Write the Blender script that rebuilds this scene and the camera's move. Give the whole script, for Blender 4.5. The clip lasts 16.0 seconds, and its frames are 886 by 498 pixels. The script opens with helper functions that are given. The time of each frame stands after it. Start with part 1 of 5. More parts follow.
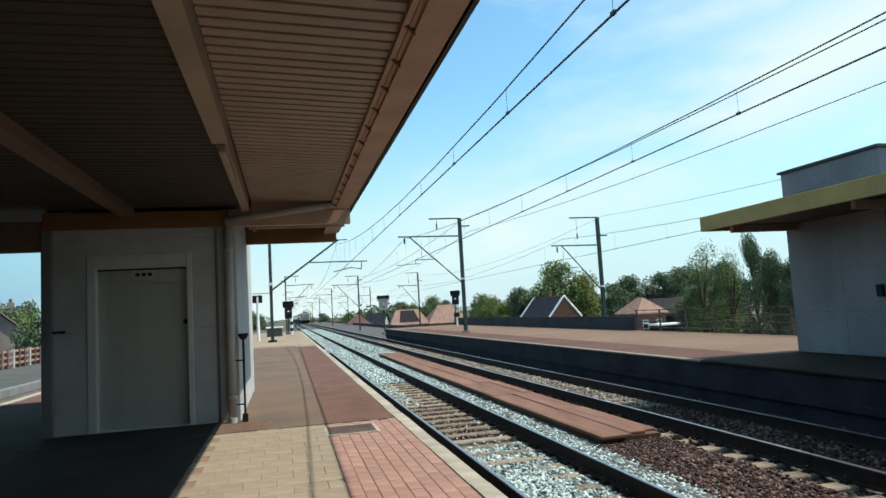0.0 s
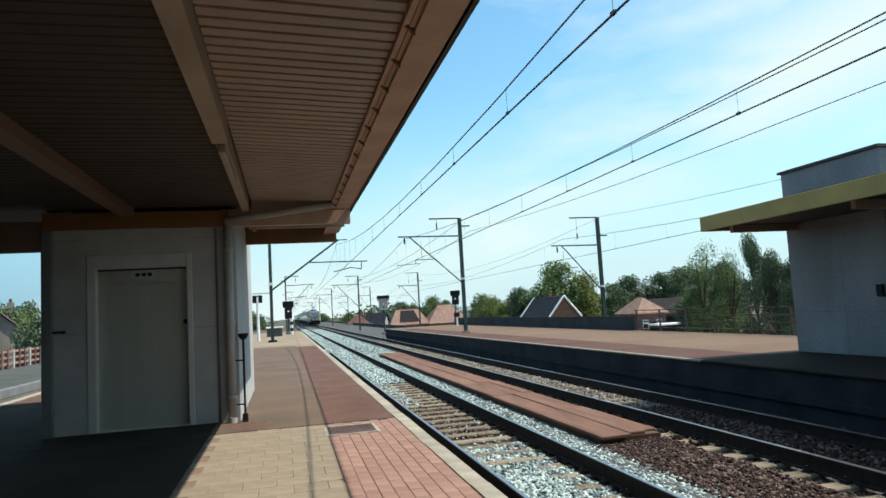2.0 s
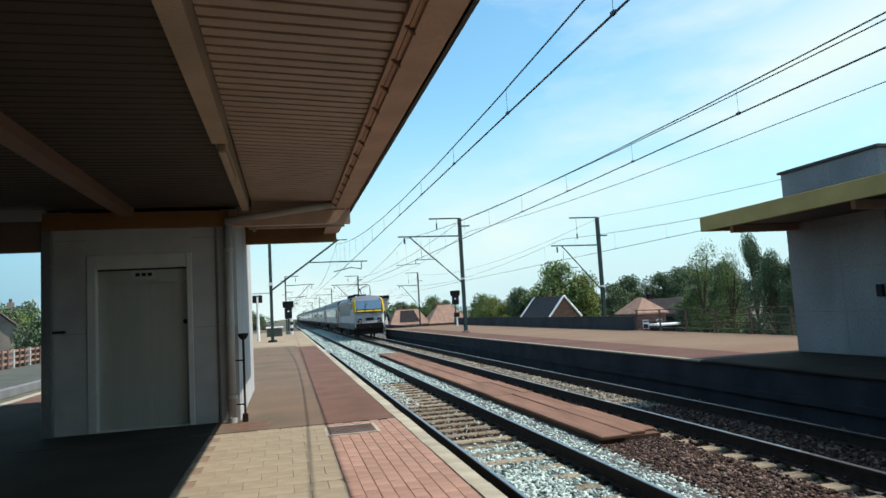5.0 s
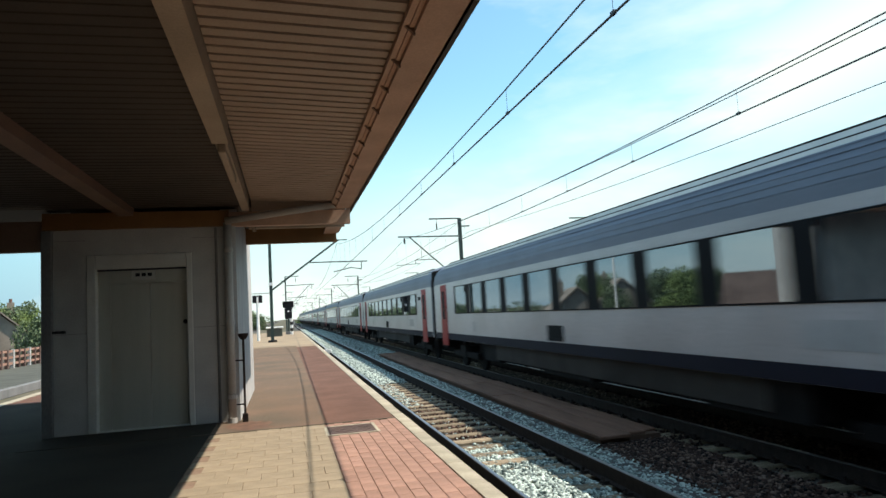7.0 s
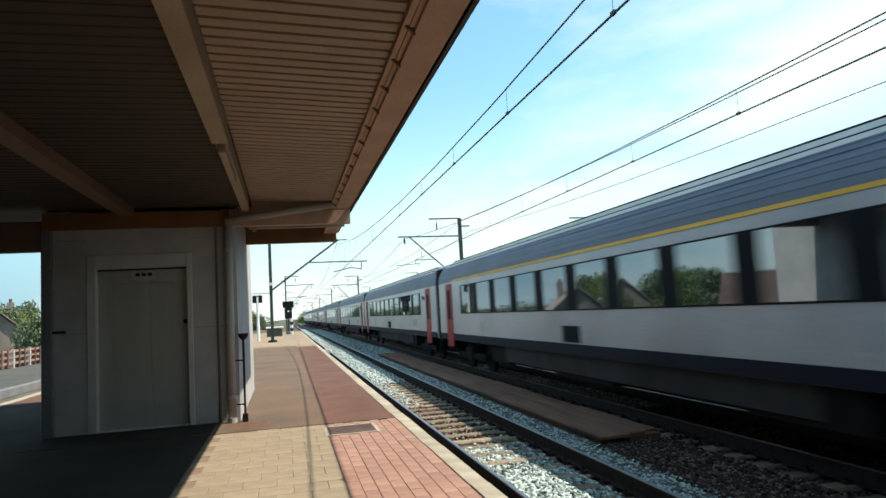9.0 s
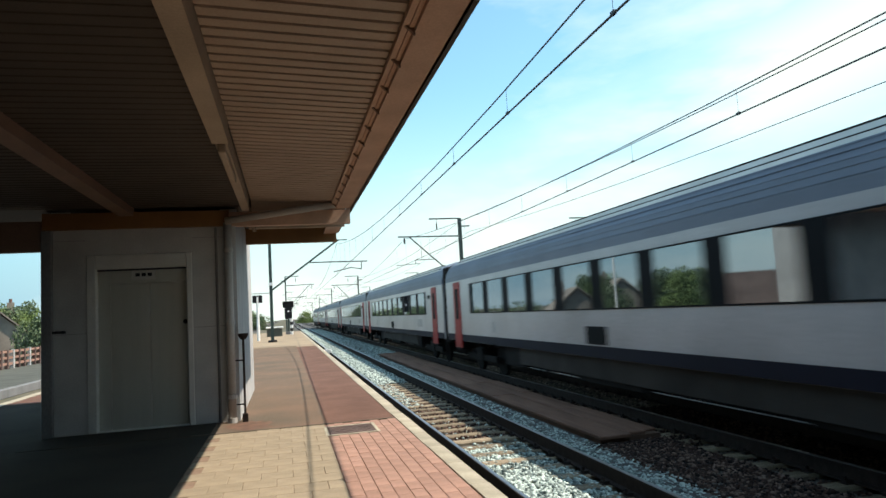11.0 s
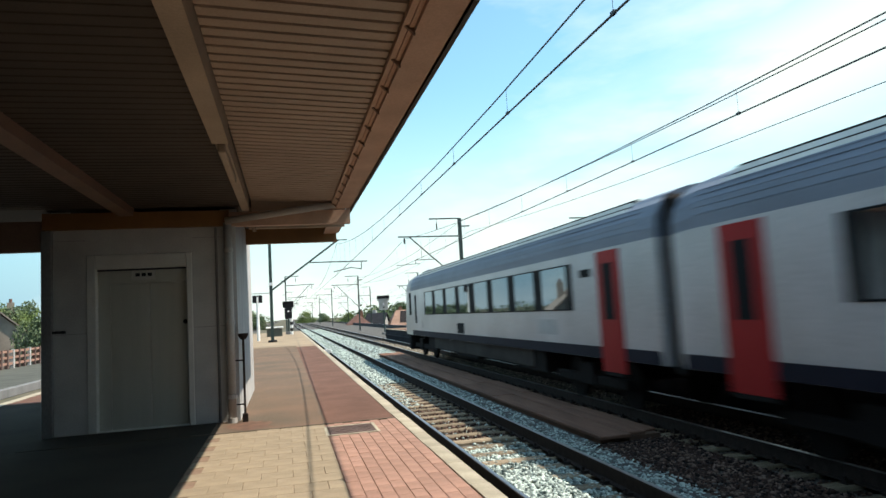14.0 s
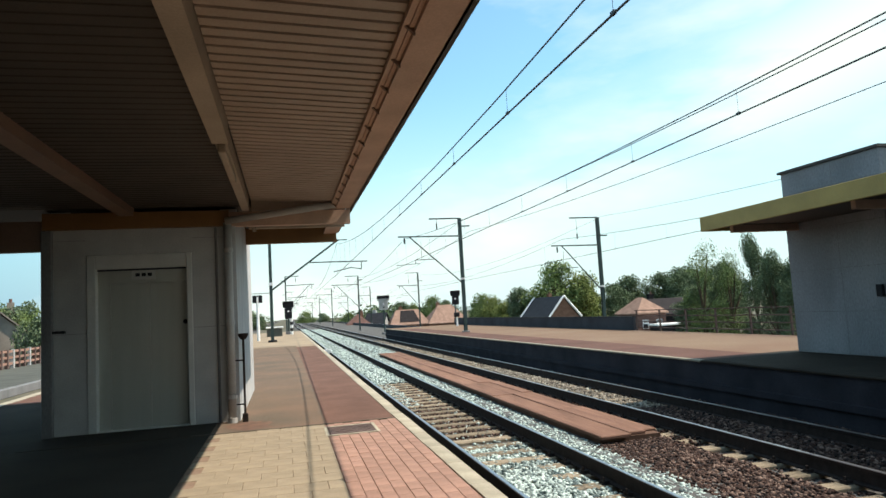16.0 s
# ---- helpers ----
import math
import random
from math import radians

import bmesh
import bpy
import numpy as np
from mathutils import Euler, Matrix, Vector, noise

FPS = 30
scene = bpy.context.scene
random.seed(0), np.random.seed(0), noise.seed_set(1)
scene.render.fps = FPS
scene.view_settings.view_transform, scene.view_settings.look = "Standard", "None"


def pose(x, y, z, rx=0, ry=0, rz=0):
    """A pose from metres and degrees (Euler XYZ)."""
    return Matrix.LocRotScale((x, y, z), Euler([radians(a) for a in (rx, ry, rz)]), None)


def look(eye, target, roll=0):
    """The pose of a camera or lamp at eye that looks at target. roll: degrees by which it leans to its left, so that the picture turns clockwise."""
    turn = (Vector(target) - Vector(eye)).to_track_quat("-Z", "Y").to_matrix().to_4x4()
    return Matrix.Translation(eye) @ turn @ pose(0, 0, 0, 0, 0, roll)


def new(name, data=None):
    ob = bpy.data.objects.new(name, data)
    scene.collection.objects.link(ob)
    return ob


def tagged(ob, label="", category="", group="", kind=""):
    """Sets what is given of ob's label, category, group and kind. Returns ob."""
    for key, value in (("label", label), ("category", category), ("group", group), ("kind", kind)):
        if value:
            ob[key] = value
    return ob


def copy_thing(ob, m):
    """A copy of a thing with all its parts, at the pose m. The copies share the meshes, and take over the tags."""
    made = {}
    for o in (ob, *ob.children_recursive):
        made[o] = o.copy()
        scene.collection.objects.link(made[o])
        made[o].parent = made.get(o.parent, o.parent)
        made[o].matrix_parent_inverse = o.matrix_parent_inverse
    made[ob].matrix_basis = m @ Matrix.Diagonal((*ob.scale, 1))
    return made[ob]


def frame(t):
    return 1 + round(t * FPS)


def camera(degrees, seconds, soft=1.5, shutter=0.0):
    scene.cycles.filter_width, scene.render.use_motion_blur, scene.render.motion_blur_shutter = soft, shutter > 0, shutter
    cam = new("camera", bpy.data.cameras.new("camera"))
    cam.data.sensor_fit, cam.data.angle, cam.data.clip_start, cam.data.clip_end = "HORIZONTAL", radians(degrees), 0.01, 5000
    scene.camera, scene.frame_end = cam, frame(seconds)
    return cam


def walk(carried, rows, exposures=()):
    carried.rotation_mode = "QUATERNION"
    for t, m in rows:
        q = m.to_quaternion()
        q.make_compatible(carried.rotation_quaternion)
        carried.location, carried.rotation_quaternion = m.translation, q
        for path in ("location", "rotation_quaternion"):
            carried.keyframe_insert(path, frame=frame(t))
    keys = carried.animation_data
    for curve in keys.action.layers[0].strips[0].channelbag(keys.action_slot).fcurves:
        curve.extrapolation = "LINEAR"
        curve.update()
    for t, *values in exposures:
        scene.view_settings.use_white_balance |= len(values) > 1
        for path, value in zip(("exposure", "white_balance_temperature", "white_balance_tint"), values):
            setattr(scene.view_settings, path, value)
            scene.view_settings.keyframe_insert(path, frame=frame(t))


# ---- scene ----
# ---- camera ----
# Platform top is z = 0, the rails run along y, their heads lie at z = -0.676.
RAIL = -0.676
cam = camera(66.66, 16.0, soft=1.55, shutter=0.25)
YAW, PITCH = radians(13.38), radians(5.148)
EYE = Vector((0, 0, 1.49))
AIM = EYE + Vector((math.sin(YAW) * math.cos(PITCH), math.cos(YAW) * math.cos(PITCH), math.sin(PITCH)))
walk(cam, [(0, look(EYE, AIM, -3.305)), (16, look(EYE, AIM, -3.305))], exposures=[(0, 0.38, 6500, 10), (6.3, 0.38, 6500, 10), (6.6, 0.55, 6800, 11), (7.0, 0.64, 7050, 12.5), (14.2, 0.68, 7080, 12.5), (16, 0.62, 7080, 12.5)])

# ---- world and sun ----
SUN_WAY = Vector((0.655, -0.09, 1.0)).normalized()
world = bpy.data.worlds.new("sky")
scene.world = world
world.use_nodes = True
wn, wl = world.node_tree.nodes, world.node_tree.links
wn.clear()
sky = wn.new("ShaderNodeTexSky")
sky.sky_type, sky.sun_disc = "NISHITA", False
sky.sun_elevation = math.asin(SUN_WAY.z)
sky.sun_rotation = math.atan2(SUN_WAY.x, SUN_WAY.y)
sky.dust_density, sky.ozone_density, sky.air_density = 0.3, 1.5, 1.3
tc = wn.new("ShaderNodeTexCoord")
mp = wn.new("ShaderNodeMapping")
mp.inputs["Scale"].default_value = (1.1, 0.8, 3.2)
mp.inputs["Rotation"].default_value = (0.0, 0.45, 0.4)
mp.inputs["Location"].default_value = (2.3, 0.7, 1.1)
cloud = wn.new("ShaderNodeTexNoise")
cloud.inputs["Scale"].default_value, cloud.inputs["Detail"].default_value = 2.2, 6.0
cloud.inputs["Roughness"].default_value = 0.55
ramp = wn.new("ShaderNodeValToRGB")
ramp.color_ramp.elements[0].position, ramp.color_ramp.elements[1].position = 0.46, 0.72
ramp.color_ramp.elements[0].color, ramp.color_ramp.elements[1].color = (0.0, 0.0, 0.0, 1), (0.85, 0.85, 0.85, 1)
mixc = wn.new("ShaderNodeMixRGB")
mixc.inputs["Color2"].default_value = (6.4, 5.2, 5.0, 1)
bg = wn.new("ShaderNodeBackground")
bg.inputs["Strength"].default_value = 0.15
wo = wn.new("ShaderNodeOutputWorld")
wl.new(tc.outputs["Generated"], mp.inputs["Vector"])
wl.new(mp.outputs["Vector"], cloud.inputs["Vector"])
wl.new(cloud.outputs["Fac"], ramp.inputs["Fac"])
# one long bank of thin cloud rising to the right over the tracks
bank, bank_abs, bank_map, wisp, bank_mul, both = (wn.new(k) for k in ("ShaderNodeVectorMath", "ShaderNodeMath", "ShaderNodeMapRange", "ShaderNodeMapRange", "ShaderNodeMath", "ShaderNodeMath"))
bank.operation, bank_abs.operation, bank_mul.operation, both.operation = "DOT_PRODUCT", "ABSOLUTE", "MULTIPLY", "MAXIMUM"
bank.inputs[1].default_value = (-0.4108, 0.0128, 0.9116)
bank_map.interpolation_type = "SMOOTHSTEP"
for node, row in ((bank_map, (0.0, 0.14, 1.0, 0.0)), (wisp, (0.37, 0.54, 0.15, 1.0))):
    for key, value in zip(("From Min", "From Max", "To Min", "To Max"), row):
        node.inputs[key].default_value = value
wl.new(tc.outputs["Generated"], bank.inputs[0])
wl.new(bank.outputs["Value"], bank_abs.inputs[0])
wl.new(bank_abs.outputs["Value"], bank_map.inputs["Value"])
wl.new(cloud.outputs["Fac"], wisp.inputs["Value"])
wl.new(bank_map.outputs["Result"], bank_mul.inputs[0])
wl.new(wisp.outputs["Result"], bank_mul.inputs[1])
wl.new(bank_mul.outputs["Value"], both.inputs[0])
wl.new(ramp.outputs["Color"], both.inputs[1])
wl.new(both.outputs["Value"], mixc.inputs["Fac"])
sep = wn.new("ShaderNodeSeparateXYZ")
haze = wn.new("ShaderNodeMapRange")
haze.interpolation_type = "SMOOTHSTEP"
for key, value in (("From Min", -0.02), ("From Max", 0.33), ("To Min", 0.92), ("To Max", 0.0)):
    haze.inputs[key].default_value = value
mixh = wn.new("ShaderNodeMixRGB")
wl.new(tc.outputs["Generated"], sep.inputs["Vector"])
wl.new(sep.outputs["Z"], haze.inputs["Value"])
# the haze is white on the sunny side and blue away from it
side, tone = wn.new("ShaderNodeMapRange"), wn.new("ShaderNodeMixRGB")
side.interpolation_type = "SMOOTHSTEP"
for key, value in (("From Min", -0.36), ("From Max", -0.05), ("To Min", 0.0), ("To Max", 1.0)):
    side.inputs[key].default_value = value
tone.inputs["Color1"].default_value, tone.inputs["Color2"].default_value = (1.9, 2.5, 3.6, 1), (4.75, 4.4, 4.85, 1)
wl.new(sep.outputs["X"], side.inputs["Value"])
wl.new(side.outputs["Result"], tone.inputs["Fac"])
wl.new(tone.outputs["Color"], mixh.inputs["Color2"])
wl.new(haze.outputs["Result"], mixh.inputs["Fac"])
wl.new(sky.outputs["Color"], mixh.inputs["Color1"])
wl.new(mixh.outputs["Color"], mixc.inputs["Color1"])
tint = wn.new("ShaderNodeMixRGB")
tint.blend_type = "MULTIPLY"
tint.inputs["Fac"].default_value, tint.inputs["Color2"].default_value = 1.0, (0.665, 0.98, 1.0, 1)
wl.new(mixc.outputs["Color"], tint.inputs["Color1"])
wl.new(tint.outputs["Color"], bg.inputs["Color"])
wl.new(bg.outputs["Background"], wo.inputs["Surface"])
sun = new("sun", bpy.data.lights.new("sun", "SUN"))
sun.data.energy, sun.data.angle, sun.data.color = 4.8, radians(0.5), (1.0, 0.95, 0.87)
sun.matrix_world = look(SUN_WAY * 50, (0, 0, 0))


# ---- materials ----
def mat(name, col, rough=0.7, metal=0.0, vary=0.25, scale=3.0, fine=60.0, bump=0.2, other=None, spread=0.0, spec=0.5, stretch=(1, 1, 1)):
    """Two scales of colour variation, a fine relief, and a difference from piece to piece (spread)."""
    m = bpy.data.materials.new(name)
    m.use_nodes = True
    n, l = m.node_tree.nodes, m.node_tree.links
    p = n["Principled BSDF"]
    p.inputs["Roughness"].default_value, p.inputs["Metallic"].default_value = rough, metal
    p.inputs["Specular IOR Level"].default_value = spec
    geo = n.new("ShaderNodeTexCoord")
    mp = n.new("ShaderNodeMapping")
    mp.inputs["Scale"].default_value = stretch
    l.new(geo.outputs["Object"], mp.inputs["Vector"])
    big, small = n.new("ShaderNodeTexNoise"), n.new("ShaderNodeTexNoise")
    big.inputs["Scale"].default_value, big.inputs["Detail"].default_value = scale, 5.0
    small.inputs["Scale"].default_value, small.inputs["Detail"].default_value = fine, 3.0
    for t in (big, small):
        l.new(mp.outputs["Vector"], t.inputs["Vector"])
    rmp = n.new("ShaderNodeValToRGB")
    o = other or tuple(c * (1 - vary) for c in col)
    rmp.color_ramp.elements[0].position, rmp.color_ramp.elements[1].position = 0.32, 0.66
    rmp.color_ramp.elements[0].color, rmp.color_ramp.elements[1].color = (*o, 1), (*col, 1)
    l.new(big.outputs["Fac"], rmp.inputs["Fac"])
    mul = n.new("ShaderNodeMixRGB")
    mul.blend_type = "OVERLAY"
    mul.inputs["Fac"].default_value = min(0.9, vary * 1.2)
    l.new(rmp.outputs["Color"], mul.inputs["Color1"])
    l.new(small.outputs["Fac"], mul.inputs["Color2"])
    last = mul.outputs["Color"]
    if spread:
        inf, hsv, rng = n.new("ShaderNodeObjectInfo"), n.new("ShaderNodeHueSaturation"), n.new("ShaderNodeMapRange")
        rng.inputs["To Min"].default_value, rng.inputs["To Max"].default_value = 1 - spread, 1 + spread
        l.new(inf.outputs["Random"], rng.inputs["Value"])
        l.new(rng.outputs["Result"], hsv.inputs["Value"])
        l.new(last, hsv.inputs["Color"])
        last = hsv.outputs["Color"]
    l.new(last, p.inputs["Base Color"])
    if bump:
        b = n.new("ShaderNodeBump")
        b.inputs["Strength"].default_value, b.inputs["Distance"].default_value = bump, 0.01
        l.new(small.outputs["Fac"], b.inputs["Height"])
        l.new(b.outputs["Normal"], p.inputs["Normal"])
    return m


def island_mat(name, dark, light, rough=0.85, bump=0.3, fine=40.0, mid=None, spec=0.15):
    """For joined small pieces: each island takes its own tone between two colours."""
    m = mat(name, light, rough, vary=0.1, bump=bump, fine=fine, spec=spec)
    n, l = m.node_tree.nodes, m.node_tree.links
    g, r = n.new("ShaderNodeNewGeometry"), n.new("ShaderNodeValToRGB")
    r.color_ramp.elements[0].color, r.color_ramp.elements[1].color = (*dark, 1), (*light, 1)
    if mid:
        r.color_ramp.elements.new(0.72).color = (*mid, 1)
    l.new(g.outputs["Random Per Island"], r.inputs["Fac"])
    l.new(r.outputs["Color"], n["Principled BSDF"].inputs["Base Color"])
    return m


def glow(name, col, strength):
    m = bpy.data.materials.new(name)
    m.use_nodes = True
    p = m.node_tree.nodes["Principled BSDF"]
    p.inputs["Emission Color"].default_value, p.inputs["Emission Strength"].default_value = (*col, 1), strength
    return m


CONCRETE = mat("board marked concrete", (0.175, 0.175, 0.175), 0.85, vary=0.38, scale=1.5, bump=0.35, stretch=(1, 1, 0.3))
CONCRETE_P = mat("pale painted concrete", (0.40, 0.40, 0.39), 0.8, vary=0.2, scale=2.0, bump=0.25)
COPING = mat("coping stone", (0.36, 0.325, 0.25), 0.85, vary=0.3, scale=4, bump=0.4, spread=0.12, spec=0.12)
BEIGE = mat("beige paver", (0.270, 0.217, 0.150), 0.85, vary=0.2, scale=5, bump=0.4, spread=0.06, spec=0.2)
REDBRICK = mat("red paver", (0.31, 0.182, 0.138), 0.85, vary=0.22, scale=5, bump=0.4, spread=0.12, spec=0.2)
JOINT = mat("joint sand", (0.24, 0.165, 0.12), 0.95, vary=0.3, scale=6, spec=0.1)
REDASPH = mat("red asphalt", (0.142, 0.078, 0.058), 0.9, vary=0.3, scale=1.3, fine=120, bump=0.4, spec=0.12)
GREYASPH = mat("worn beige asphalt", (0.152, 0.100, 0.070), 0.9, vary=0.35, scale=0.8, fine=120, bump=0.4, other=(0.105, 0.082, 0.060), spec=0.12)
FARPAVE = mat("far beige paving", (0.294, 0.231, 0.161), 0.9, vary=0.25, scale=0.5, fine=50, spec=0.12)
PINKPAVE = mat("pink paving", (0.155, 0.098, 0.068), 0.9, vary=0.3, scale=0.35, fine=50, other=(0.18, 0.126, 0.085), spec=0.12)
TAR = mat("tar line", (0.10, 0.08, 0.06), 0.9, vary=0.3, spec=0.12)
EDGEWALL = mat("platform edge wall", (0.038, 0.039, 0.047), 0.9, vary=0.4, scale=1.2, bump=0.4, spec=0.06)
RUST = mat("rusty rail side", (0.036, 0.027, 0.024), 0.8, vary=0.4, scale=8, spec=0.12)
STEEL = mat("polished rail head", (0.42, 0.42, 0.43), 0.36, 1.0, vary=0.1, scale=4, bump=0.05)
SLEEPER = mat("weathered sleeper", (0.275, 0.222, 0.156), 0.9, vary=0.55, scale=4, stretch=(1, 4, 1), bump=0.4, spread=0.28, spec=0.12)
BALLAST_BED = mat("ballast bed", (0.115, 0.113, 0.108), 0.95, vary=0.5, scale=9, fine=45, bump=1.0, spec=0.12)
STONE_GREY = island_mat("grey ballast", (0.052, 0.075, 0.075), (0.55, 0.65, 0.60))
STONE_TAN = island_mat("tan ballast", (0.055, 0.046, 0.038), (0.46, 0.42, 0.34), mid=(0.22, 0.19, 0.15))
STONE_BROWN = island_mat("brown ballast", (0.010, 0.008, 0.008), (0.21, 0.145, 0.115), mid=(0.065, 0.036, 0.027))
TROUGH = mat("red brown trough cover", (0.205, 0.112, 0.078), 0.85, vary=0.35, scale=2.0, bump=0.3, spread=0.12, stretch=(3, 0.25, 3), spec=0.12)
TROUGH_D = mat("trough side", (0.120, 0.069, 0.048), 0.9, vary=0.3, scale=2.0, spec=0.12)
SOFFIT = mat("beige corrugated steel", (0.33, 0.25, 0.19), 0.6, vary=0.18, scale=1.5, bump=0.1, spec=0.5)
# dark copy of the soffit sheet, its colour carrying the shade
SOFFIT_SHADE = mat("soffit sheet darkened for shade", (0.056, 0.046, 0.037), 0.7, vary=0.2, scale=1.5, bump=0.1, spec=0.3)
FASCIA = mat("brown painted fascia", (0.45, 0.285, 0.20), 0.6, vary=0.2, scale=2, bump=0.1, spec=0.4)
FASCIA_Y = mat("yellow painted fascia", (0.37, 0.258, 0.072), 0.6, vary=0.2, scale=2, bump=0.1)
ROOFEDGE = mat("dark roof edge", (0.05, 0.045, 0.04), 0.7, vary=0.2)
ORANGE = mat("orange brown beam paint", (0.209, 0.099, 0.028), 0.6, vary=0.25, scale=2)
# brown paint with the shade below the roof mixed in
DARKBEAM = mat("brown beam paint darkened for shade", (0.18, 0.11, 0.076), 0.6, vary=0.25, scale=2, bump=0.1)
BEAM = mat("cream beam paint", (0.36, 0.285, 0.21), 0.6, vary=0.2, scale=2, spec=0.4)
DOORSTEEL = mat("brushed steel lift door", (0.47, 0.475, 0.425), 0.34, 0.45, vary=0.08, scale=1.2, fine=90, bump=0.08, stretch=(6, 6, 0.3), spec=0.5)
FRAMESTEEL = mat("grey lift frame", (0.50, 0.50, 0.47), 0.5, 0.1, vary=0.15, scale=2)
BLACK = mat("black paint", (0.02, 0.02, 0.022), 0.6, vary=0.2, spec=0.12)
POLE = mat("green black mast paint", (0.030, 0.055, 0.050), 0.6, vary=0.3, scale=3, spec=0.4)
GALV = mat("galvanised steel", (0.45, 0.47, 0.48), 0.5, 0.6, vary=0.2, scale=4)
WIRE = mat("copper wire", (0.035, 0.045, 0.05), 0.5, 0.4, vary=0.1, bump=0)
PIPE = mat("grey downpipe", (0.400, 0.376, 0.344), 0.6, vary=0.2, scale=2)
WHITE = mat("white paint", (0.78, 0.78, 0.76), 0.6, vary=0.1)
GRATE = mat("cast drain cover", (0.15, 0.10, 0.085), 0.8, 0.2, vary=0.3)
RAILING = mat("rusty brown railing", (0.10, 0.06, 0.05), 0.8, vary=0.3)
WALLDARK = mat("dark slate blue parapet", (0.05, 0.055, 0.065), 0.8, vary=0.35, scale=0.8, spec=0.12)
GRASS = mat("embankment grass", (0.085, 0.085, 0.06), 0.95, vary=0.5, scale=0.25, fine=6, other=(0.11, 0.10, 0.075), spec=0.1)
TILE_DARK = mat("dark slate roof", (0.035, 0.037, 0.043), 0.7, vary=0.35, scale=1.5, fine=14, spec=0.12)
TILE_PINK = mat("weathered clay roof", (0.297, 0.189, 0.144), 0.85, vary=0.3, scale=1.2, fine=14, spec=0.12)
TILE_BROWN = mat("brown clay roof", (0.16, 0.09, 0.075), 0.85, vary=0.3, scale=1.2, fine=14, spec=0.12)
BRICKWALL = mat("house brick", (0.25, 0.13, 0.09), 0.9, vary=0.3, scale=2, fine=25, spec=0.12)
BARK = mat("bark", (0.10, 0.075, 0.05), 0.9, vary=0.4, scale=4, spec=0.12)
LEAF_A = island_mat("mid green leaves", (0.075, 0.115, 0.042), (0.20, 0.265, 0.09), 0.7, 0)
LEAF_B = island_mat("yellow green leaves", (0.085, 0.12, 0.035), (0.26, 0.29, 0.09), 0.7, 0)
LEAF_C = island_mat("dark green leaves", (0.07, 0.102, 0.058), (0.15, 0.20, 0.105), 0.7, 0)
# train paint
T_GREY = mat("light grey coach paint", (0.445, 0.428, 0.438), 0.28, 0.0, vary=0.30, scale=0.5, fine=20, bump=0.03, spec=0.8)
T_GREY2 = mat("dirty grey locomotive paint", (0.43, 0.42, 0.425), 0.5, 0.0, vary=0.38, scale=0.8, fine=20, bump=0.03, stretch=(1, 1, 0.35))
T_BLUE = mat("slate blue roof paint", (0.155, 0.185, 0.24), 0.5, 0.0, vary=0.2, scale=0.6, fine=20, bump=0.05, spec=0.35)
T_NAVY = mat("navy panel paint", (0.019, 0.028, 0.070), 0.32, 0.0, vary=0.25, scale=0.7, bump=0.03, spec=0.08)
T_SKIRT = mat("dark blue skirt paint", (0.013, 0.013, 0.025), 0.6, 0.0, vary=0.25, scale=1, spec=0.1)
T_RED = mat("red door paint", (0.33, 0.020, 0.022), 0.4, 0.0, vary=0.15, scale=1, bump=0.03, spec=0.08)
T_YELLOW = mat("signal yellow paint", (0.47, 0.31, 0.014), 0.4, 0.0, vary=0.15, scale=1, bump=0.03, spec=0.2)
T_STRIPE = mat("bright blue stripe", (0.03, 0.09, 0.36), 0.4, vary=0.1, bump=0)
T_UNDER = mat("underframe dirt", (0.015, 0.013, 0.013), 0.85, vary=0.4, scale=3, spec=0.12)
T_BAND = mat("black window band", (0.008, 0.009, 0.011), 0.7, vary=0.1, bump=0, spec=0.1)
T_DUST = mat("dusty underframe panel", (0.058, 0.051, 0.047), 0.9, vary=0.4, scale=1.2, spec=0.12)
T_AMBER = mat("amber stripe paint", (0.85, 0.47, 0.05), 0.5, vary=0.2, scale=1, bump=0)
EDGE_RED = mat("red brown edge paving", (0.12, 0.064, 0.05), 0.9, vary=0.3, scale=0.5, fine=60, spec=0.12)
T_GLASS = mat("tinted coach glass", (0.010, 0.013, 0.018), 0.03, 0.0, vary=0.04, bump=0)
T_GLASS.node_tree.nodes["Principled BSDF"].inputs["IOR"].default_value = 3.7
T_GLASS.node_tree.nodes["Principled BSDF"].inputs["Specular Tint"].default_value = (0.80, 0.92, 1.0, 1)
T_SILVER = mat("roof aluminium", (0.62, 0.63, 0.64), 0.4, 0.6, vary=0.2, scale=2)
LAMP_W = glow("headlight glass", (1.0, 0.85, 0.6), 0.06)
LAMP_W.node_tree.nodes["Principled BSDF"].inputs["Base Color"].default_value = (0.16, 0.13, 0.09, 1)
RED_LENS = glow("red signal lens", (0.5, 0.04, 0.02), 0.12)
STAIN = mat("rust stain", (0.13, 0.065, 0.038), 0.9, vary=0.4, scale=6)
SCREEN = mat("coated windscreen glass", (0.36, 0.42, 0.44), 0.06, 1.0, vary=0.05, bump=0, spec=0.8)
# darkened so that the canopy shade is part of the colour
SHADE_ASPH = mat("asphalt with canopy shade in its colour", (0.045, 0.038, 0.030), 0.9, vary=0.35, scale=0.8, fine=120, bump=0.4, spec=0.06)
TILE_DULL = mat("dull brown roof tiles", (0.105, 0.078, 0.068), 0.85, vary=0.35, scale=0.8, fine=12, spec=0.1)
TILE_GREY = mat("weathered grey roof tiles", (0.27, 0.235, 0.20), 0.85, vary=0.3, scale=1.2, fine=14, spec=0.12)
TOWER = mat("grey cast concrete", (0.235, 0.24, 0.25), 0.85, vary=0.3, scale=0.9, fine=30, bump=0.3, stretch=(1, 1, 0.5))
